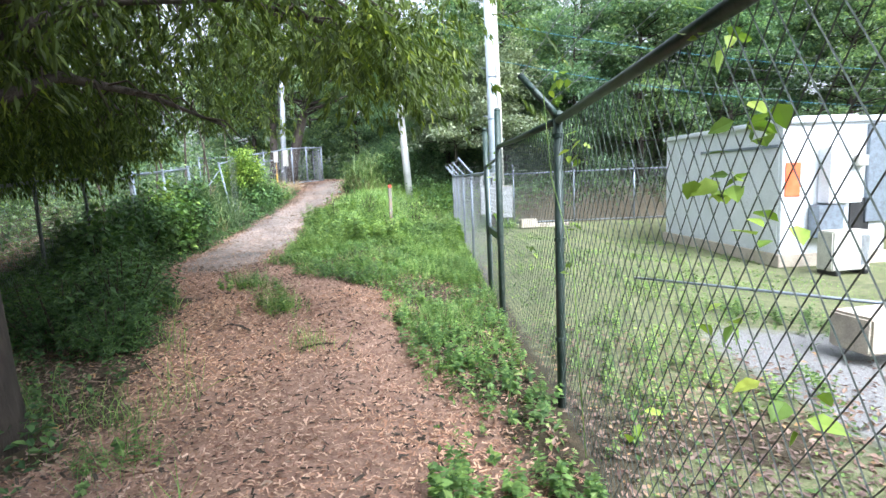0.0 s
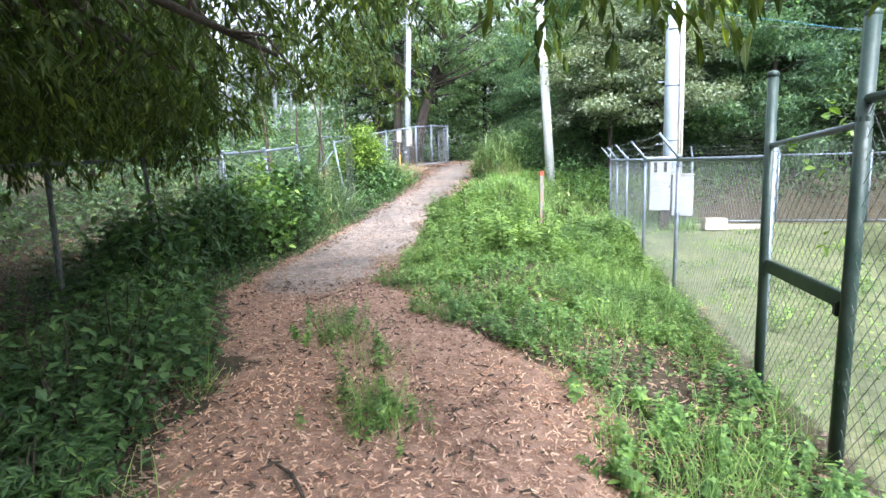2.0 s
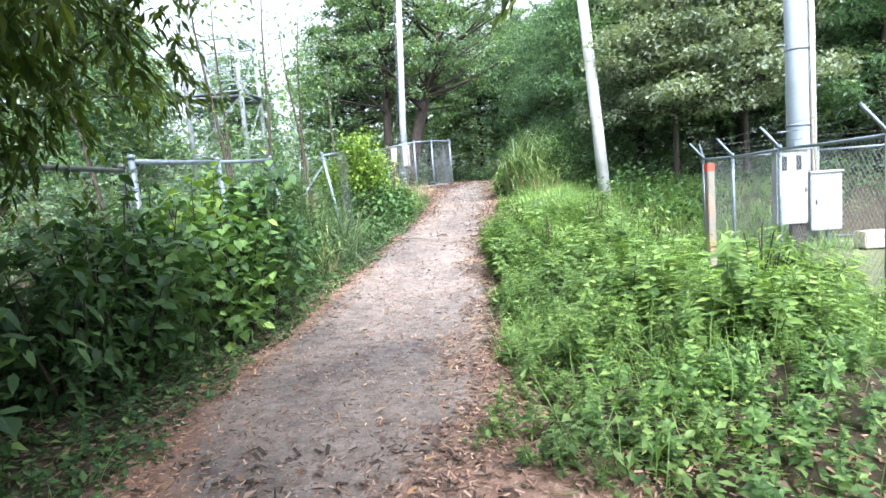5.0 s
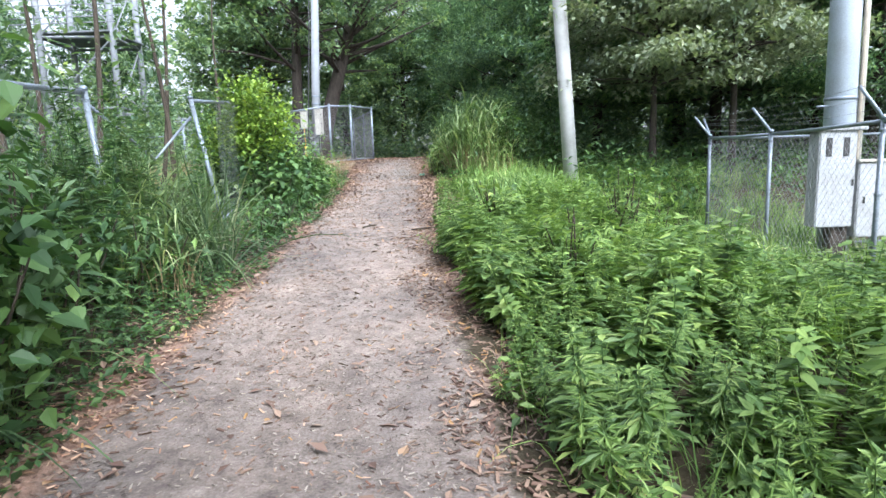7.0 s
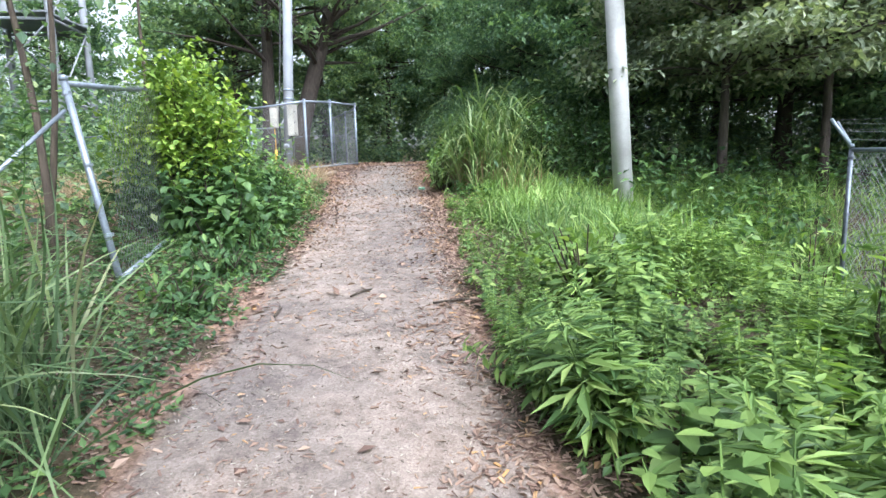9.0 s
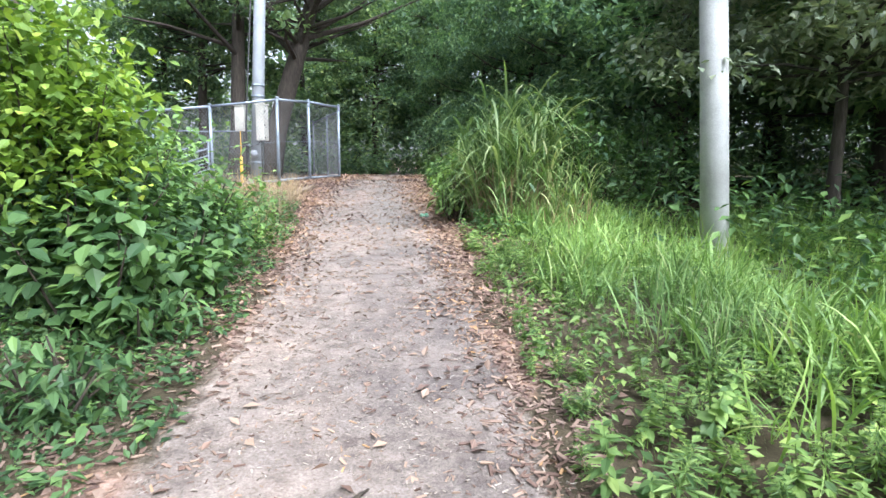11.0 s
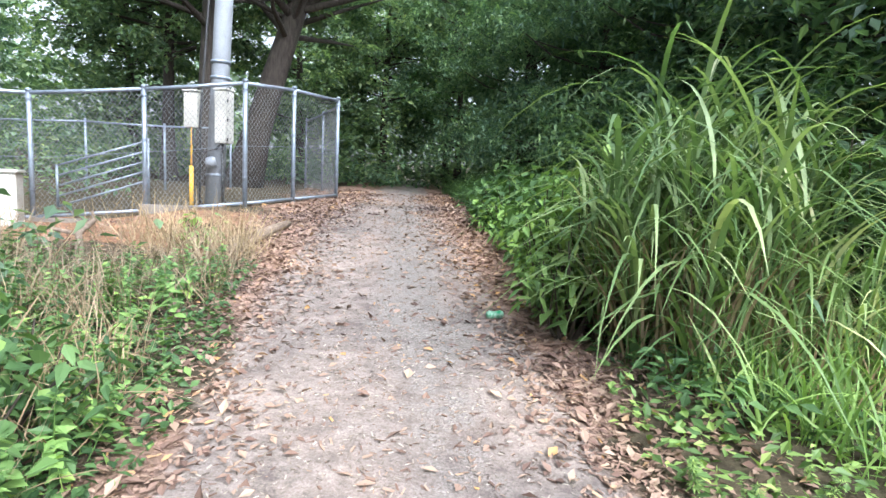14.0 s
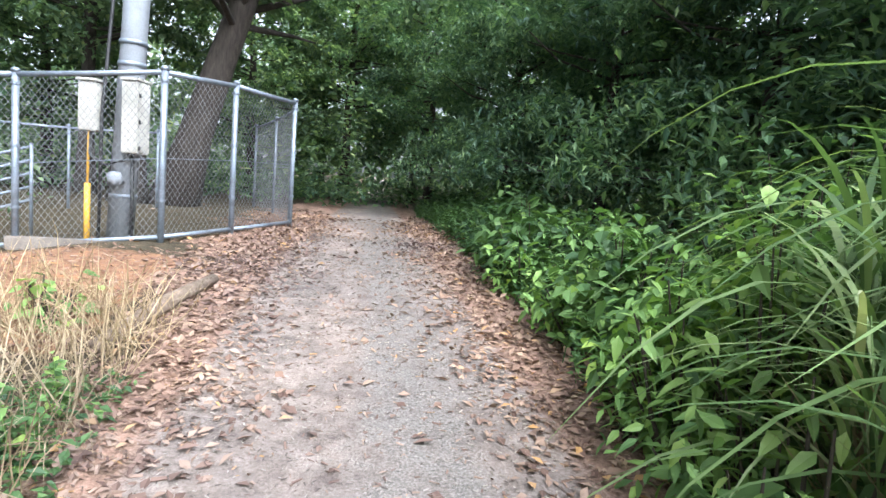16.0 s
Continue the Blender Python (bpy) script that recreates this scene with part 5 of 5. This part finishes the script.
def reeds(x, y, r, h, count, label):
    """A clump of upright stems, each with long blades that arch over, and dry stalks at the foot."""
    z = float(level(x, y))
    root = thing("reed_clump", (x, y, z), label, "grass clump")
    stems = max(12, count // 9)
    a = rng.uniform(0, 2 * np.pi, stems)
    o = r * np.sqrt(rng.uniform(0, 1, stems))
    px, py = x + o * np.cos(a), y + o * np.sin(a)
    hh = h * 0.72 * rng.uniform(0.55, 1.1, stems) * (1 - 0.35 * (o / r) ** 2)
    base = np.stack([px, py, level(px, py) - 0.02], -1)
    lean = np.stack([0.16 * np.cos(a) * o / r + rng.normal(0, 0.06, stems), 0.16 * np.sin(a) * o / r + rng.normal(0, 0.06, stems), np.ones(stems)], -1)
    top = base + lean * hh[:, None]
    shapes = [tube([base[k], (base[k] + top[k]) / 2, top[k]], [0.006, 0.005, 0.003], 3, False) for k in range(stems)]
    who = np.repeat(np.arange(stems), 9)
    n_ = len(who)
    u = rng.uniform(0.12, 1.0, n_)
    pos = base[who] + (top - base)[who] * u[:, None]
    yaw = rng.uniform(0, 2 * np.pi, n_)
    tilt = rng.normal(-0.22, 0.12, n_)
    size = h * 0.42 * rng.uniform(0.6, 1.25, n_)
    pick = rng.integers(0, 3, n_)
    for i, tp in enumerate([blade(0.6, 0.012, 7), blade(1.05, 0.0135, 7), blade(1.45, 0.012, 7)]):
        k = pick == i
        shapes.append(strew(tp, pos[k], turns(yaw[k], tilt[k], np.zeros(k.sum())), size[k]))
    part("foliage", join(shapes), M_reed, root)
    m = stems * 6
    ang, out = rng.uniform(0, 2 * np.pi, m), r * 1.02 * np.sqrt(rng.uniform(0.2, 1, m))
    qx, qy = x + out * np.cos(ang), y + out * np.sin(ang)
    dry = strew(blade(0.35, 0.008, 4), np.stack([qx, qy, level(qx, qy) - 0.02], -1), turns(rng.uniform(0, 6.3, m), rng.normal(-0.1, 0.15, m), np.zeros(m)), h * rng.uniform(0.2, 0.55, m))
    part("dry_foot", dry, M_straw, root, "dry brown stalks at the foot")
    return root


reeds(-3.4, 24.2, 0.62, 2.2, 1350, "large clump of tall arching reed grass beside the path")
reeds(-2.9, 23.8, 0.5, 1.5, 300, "smaller clump of tall reed grass")
reeds(-1.0, 19.4, 0.5, 1.1, 140, "clump of long sword-like grass on the verge")
reeds(-0.2, 17.6, 0.45, 1.0, 110, "clump of long sword-like grass on the verge")
reeds(-6.6, 15.3, 0.5, 1.25, 230, "clump of arching grass by the old fence")

# vine leaves on the yard fence
vine = thing("vine", (0.86, 2.6, -0.1), "climbing vine with bright green leaves on the fence", "vine")
stem = [[0.92, 2.9, -0.1], [0.86, 2.8, 0.5], [0.9, 3.1, 1.1], [0.83, 3.4, 1.6], [0.8, 3.5, 2.2]]
part("stem", tube(stem, 0.004, 5, False), M_weed, vine)
vx = [(0.9, 3.43, 2.27), (0.9, 3.5, 2.12), (0.93, 1.13, 1.73), (0.93, 1.22, 1.76), (0.93, 1.35, 1.59), (0.93, 1.28, 1.56), (0.93, 1.1, 1.44), (0.93, 3.44, 1.24), (0.93, 3.14, 1.78), (0.93, 3.05, 1.76), (0.93, 1.35, 1.17), (0.93, 5.18, 0.92), (0.93, 1.44, 2.02), (0.93, 1.36, 2.0), (0.93, 2.04, 0.5), (0.93, 1.02, 1.05), (0.93, 3.5, 1.0), (0.8, 6.9, 1.9), (0.79, 7.2, 2.0), (0.79, 7.1, 1.6), (0.78, 7.6, 1.75), (0.8, 7.0, 1.2)]
c = np.repeat(np.array(vx), 5, 0) + rng.normal(0, 0.035, (len(vx) * 5, 3))
part("foliage", strew(BROAD, c, turns(rng.uniform(0, 6.3, len(c)), rng.normal(-0.3, 0.4, len(c)), rng.normal(0, 0.4, len(c))), rng.uniform(0.045, 0.09, len(c))), M_lime, vine)

# ---- litter on the ground ----
CHIP = (np.array([[-0.5, -0.14, 0], [0.5, -0.1, 0.03], [0.45, 0.14, 0], [-0.45, 0.1, 0.04], [-0.5, -0.14, -0.1], [0.5, -0.1, -0.07]]), np.array([[0, 1, 2], [0, 2, 3], [4, 1, 0], [4, 5, 1]]))


def lay(template, count, box_, keep, size, lift, tilt, mat, name, label, category):
    x, y = scatter(count, *box_, keep)
    pos = np.stack([x, y, level(x, y) + lift * rng.uniform(0.2, 1, len(x))], -1)
    return solo(name, strew(template, pos, spin(len(x), tilt), rng.uniform(*size, len(x))), mat, label, category, kind="stuff")


lay(CHIP, 150000, (-6.6, 1.0, 0.2, 15), lambda x, y: chip_share(x, y) * (1 - 0.93 * dirt_share(x, y)) * np.where(y < 7, 1, np.where(y < 11, 0.8, 0.4)), (0.013, 0.046), 0.02, 0.38, M_chip, "wood_chips", "reddish wood chips strewn over the track", "wood chips")
lay(CHIP, 75000, (-7.0, -3.2, 9, 31), lambda x, y: dirt_share(x, y) * (0.25 + 0.75 * ripple(x, y, 1.7)), (0.008, 0.03), 0.006, 0.2, M_crumb, "path_grit", "grit and crumbs on the trodden path", "grit")
lay(LEAF, 30000, (-9.5, -3.4, 9, 36), lambda x, y: np.clip(chip_share(x, y) - 0.9 * dirt_share(x, y) + 0.02, 0, 1) * np.interp(y, [9, 16, 22, 27, 36], [0.3, 0.45, 0.8, 1, 0.7]), (0.04, 0.11), 0.015, 0.3, M_litter, "dead_leaves", "brown dead leaves along the path edges", "leaves")
lay(LEAF, 600, (-6.5, -3.6, 10, 34), lambda x, y: dirt_share(x, y), (0.03, 0.08), 0.01, 0.25, M_litter, "dead_leaves", "scattered dead leaves on the trodden path", "leaves")

def carpet(count, box_, keep, size, tall, mat, name, label):
    x, y = scatter(count, *box_, keep)
    pos = np.stack([x, y, level(x, y) + tall * rng.uniform(0.05, 1, len(x)) * (0.4 + ripple(x, y, 1.9))], -1)
    m_ = turns(rng.uniform(0, 6.3, len(x)), rng.normal(-0.1, 0.4, len(x)), rng.normal(0, 0.35, len(x)))
    return solo(name, strew(LEAF, pos, m_, rng.uniform(*size, len(x))), mat, label, "ground cover", kind="stuff")


carpet(70000, (-4.6, 1.1, 0.5, 23.5), lambda x, y: verge(x, y) * np.where(y < 8.5, 0.12 + 0.8 * smooth_step(0.42, 0.7, ripple(x, y, 1.6)), 0.25 + 0.75 * ripple(x, y, 1.6)), (0.035, 0.085), 0.16, M_weed, "ground_cover", "low carpet of small green leaves on the verge")
carpet(42000, (-9.0, -1.6, 0.5, 24), lambda x, y: old_side(x, y) * (0.1 + 0.9 * smooth_step(0.4, 0.75, ripple(x, y, 1.3))), (0.035, 0.09), 0.16, M_weed_dark, "ground_cover", "low dark green leaves under the old fence")
carpet(26000, (0.6, 7, -1, 19.5), lambda x, y: yard_share(x, y) * (1 - 0.8 * gravel_share(x, y)) * smooth_step(0.45, 0.75, ripple(x + 2, y, 1.2)), (0.03, 0.075), 0.07, M_weed, "ground_cover", "clover-like leaves in the yard grass")
carpet(9000, (-4.3, -3.0, 23, 38), lambda x, y: 1.0 * (x > right_edge(y) + 0.35), (0.05, 0.12), 0.3, M_weed_dark, "ground_cover", "low green leaves at the wood side of the path")
lay(LEAF, 16000, (-6.5, 0.9, 0, 12), lambda x, y: np.clip(1 - chip_share(x, y), 0, 1) * 0.7 + 0.05, (0.03, 0.08), 0.012, 0.3, M_litter, "dead_leaves", "brown dead leaves on bare soil beside the track", "leaves")
lay(LEAF, 24000, (0.98, 5, -1, 7.5), lambda x, y: 0.85 * smooth_step(7.5, 3.5, y + 0.5 * x), (0.03, 0.08), 0.012, 0.3, M_litter, "dead_leaves", "brown dead leaves inside the yard fence", "leaves")
carpet(30000, (-7.6, -5.0, 8.6, 24.5), lambda x, y: 1.0 * (x < left_edge(y) + 0.06 - 0.25 * ripple(x, y, 2.3)), (0.03, 0.08), 0.09, M_weed_dark, "ground_cover", "low green leaves creeping to the path edge")
lay(CHIP, 40000, (-5.2, -2.8, 9, 24), lambda x, y: smooth_step(0.5, 0.05, abs(x - right_edge(y) - 0.1 + 0.6 * (ripple(x, y, 1.9) - 0.5))), (0.02, 0.065), 0.015, 0.3, M_litter, "leaf_litter", "brown leaf litter where the path meets the weeds", "leaf litter")
carpet(14000, (-10.5, -6.5, 22, 25.8), lambda x, y: smooth_step(0.3, 0.6, ripple(x, y, 1.5)) * (x < left_edge(y) - 0.15), (0.03, 0.08), 0.1, M_weed_dark, "ground_cover", "low green leaves among the dry grass")
lay(CHIP, 45000, (-11.5, -5.2, 8.6, 29.2), lambda x, y: np.where(y > 26.4, 0.35, 0.85) * smooth_step(0.3, -0.1, x - left_edge(y) + 0.6 * (ripple(x, y, 1.7) - 0.5)), (0.02, 0.07), 0.015, 0.3, M_litter, "leaf_litter", "brown leaf litter under the weeds", "leaf litter")
lay(CHIP, 26000, (-6.5, -0.7, 0.3, 8.6), lambda x, y: 0.9 * (x < np.interp(y, [0, 2, 4, 8], [-0.6, -1.1, -1.9, -4.3])), (0.02, 0.07), 0.015, 0.3, M_litter, "leaf_litter", "dark leaf litter in the shade of the tree", "leaf litter")
gx_, gy_ = scatter(6000, -4.5, -0.8, 0.8, 7.5, lambda x, y: (x < np.interp(y, [0, 2, 4, 8], [-0.6, -1.1, -1.9, -4.3])) * smooth_step(0.45, 0.7, ripple(x, y, 1.8)))
solo("grass", plants(TUFT, gx_, gy_, 0.34, 0.35), M_grass, "grass tufts in the shade of the tree", "grass", kind="stuff")
gx_, gy_ = scatter(9000, -5.2, -2.8, 6.3, 11.0, lambda x, y: old_side(x, y) * smooth_step(0.4, 0.7, ripple(x, y, 1.9)))
solo("grass", plants(TUFT, gx_, gy_, 0.36, 0.4), M_grass, "green grass tufts between track and old fence", "grass", kind="stuff")
tx, ty = np.array([-1.95, -2.05, -1.85, -2.9, -2.75, -2.3, -3.1, -1.9, -2.2, -1.2]), np.array([6.35, 6.5, 6.2, 7.9, 7.7, 7.2, 8.3, 2.8, 3.4, 4.9])
wx, wy = np.repeat(tx[:8], 9) + rng.normal(0, 0.17, 72), np.repeat(ty[:8], 9) + rng.normal(0, 0.17, 72)
solo("weeds", plants(W2, wx, wy, 0.2, 0.3, 1.5), M_weed, "small leafy weeds growing through the wood chips", "weeds", kind="stuff")
tx, ty = np.repeat(tx, 90) + rng.normal(0, 0.13, 900), np.repeat(ty, 90) + rng.normal(0, 0.13, 900)
solo("grass", plants(TUFT, tx, ty, 0.3, 0.35), M_grass, "grass tufts growing through the wood chips", "grass", kind="stuff")

lay(CHIP, 70000, (-8.2, -3.3, 9.5, 34), lambda x, y: np.clip(chip_share(x, y) * (1 - 0.8 * dirt_share(x + 0.5 * (ripple(x, y, 1.8) - 0.5), y)), 0, 1), (0.012, 0.05), 0.012, 0.3, M_litter, "leaf_litter", "crumbled brown leaf litter along the path edges", "leaf litter")

lay(CHIP, 42000, (-3.2, 0.9, 0.6, 10), lambda x, y: 0.9 * verge(x, y) * (1 - 0.6 * smooth_step(-0.5, 0.8, x - mid_x(y) - 1.2)), (0.016, 0.055), 0.02, 0.38, M_chip, "wood_chips", "wood chips among the low weeds beside the track", "wood chips")

lay(CHIP, 9000, (-5, 0.8, 0.4, 10), lambda x, y: chip_share(x, y) * (0.15 + 0.85 * ripple(x, y, 2.2)), (0.02, 0.075), 0.022, 0.4, M_twig, "bark_bits", "dark bits of bark among the wood chips", "bark")

log = thing("fallen_branch", (-6.9, 26.9, float(level(-6.9, 26.9))), "grey barkless log lying along the path edge", "log")
part("log", tube([[-7.12, 26.2, float(level(-7.12, 26.2)) + 0.04], [-7.0, 26.9, float(level(-7.0, 26.9)) + 0.06], [-6.87, 27.6, float(level(-6.87, 27.6)) + 0.05]], [0.05, 0.06, 0.045], 10), M_log, log, smooth=True)
branch = thing("fallen_branch", (-8.3, 25.9, float(level(-8.3, 25.9))), "crooked grey dead branch lying in dry grass", "branch")
arc = [(-7.9, 25.0, 0.03), (-8.15, 25.5, 0.1), (-8.45, 26.0, 0.2), (-8.5, 26.35, 0.27), (-8.75, 26.75, 0.3)]
part("branch", tube([(x, y, float(level(x, y)) + h) for x, y, h in arc], [0.035, 0.034, 0.03, 0.024, 0.012], 8), M_log, branch, smooth=True)
part("fork", tube([(-8.45, 26.0, float(level(-8.45, 26.0)) + 0.19), (-8.8, 26.1, float(level(-8.8, 26.1)) + 0.22), (-9.2, 26.05, float(level(-9.2, 26.05)) + 0.05)], [0.022, 0.018, 0.008], 8), M_log, branch, smooth=True)
shrub(-7.55, 26.55, 0.17, 0.36, BROAD, 0.12, M_shrub, "small bright green sapling beside the log", 60, name="seedling")
shrub(-4.22, 24.35, 0.24, 0.8, POINTED, 0.19, M_weed, "bright green nettle with long pointed leaves beside the reeds", 130, name="nettle", low=0.5)
shrub(-3.95, 24.9, 0.3, 1.15, POINTED, 0.18, M_weed, "bright green nettle with long pointed leaves beside the reeds", 170, name="nettle", low=0.4)
shrub(-3.5, 23.9, 0.3, 1.5, BROAD, 0.15, M_shrub, "broad-leaved climber growing up among the reeds", 120, name="climber", low=0.2)
can = thing("crushed_can", (-4.66, 24.69, float(level(-4.66, 24.69))), "crushed green and white drink can among dead leaves", "can")
cz = float(level(-4.66, 24.69))
part("can", tube([[-4.72, 24.67, cz + 0.03], [-4.7, 24.675, cz + 0.034], [-4.66, 24.69, cz + 0.03], [-4.61, 24.71, cz + 0.033], [-4.6, 24.715, cz + 0.032]], [0.024, 0.032, 0.027, 0.032, 0.025], 10), M_can, can, smooth=True)
for x, y, a, s in ((-1.15, 4.9, 20, 0.35), (-0.95, 5.0, 80, 0.25), (-4.2, 17.9, 10, 0.4), (-5.0, 18.2, 60, 0.3), (-5.6, 17.8, 100, 0.35), (-2.2, 5.6, 140, 0.5)):
    z = float(level(x, y)) + 0.015
    dx, dy = s / 2 * math.cos(radians(a)), s / 2 * math.sin(radians(a))
    solo("twig", tube([[x - dx, y - dy, z], [x + 0.02, y + 0.03, z + 0.012], [x + dx, y + dy, z]], [0.009, 0.011, 0.005], 5), M_twig, "short dark twig lying on the ground", "twig", group="twigs", smooth=True)
lay(CHIP, 26000, (-8.2, -3.3, 9.5, 34), lambda x, y: dirt_share(x, y) * (0.12 + 0.75 * smooth_step(0.35, 0.8, ripple(x, y, 1.7))), (0.01, 0.036), 0.008, 0.3, M_litter, "leaf_litter", "brown crumbs of leaf and bark on the trodden dirt", "leaf litter")
lay(LEAF, 26000, (-7.2, -3.6, 17, 34), lambda x, y: smooth_step(18, 23, y) * (0.025 + 0.975 * smooth_step(0.62, 0.0, np.minimum(x - left_edge(y), right_edge(y) - x) + 0.35 * (ripple(x, y, 2.4) - 0.5))), (0.03, 0.085), 0.02, 0.4, M_litter, "dead_leaves", "curled pale brown dead leaves along both sides of the path", "leaves")
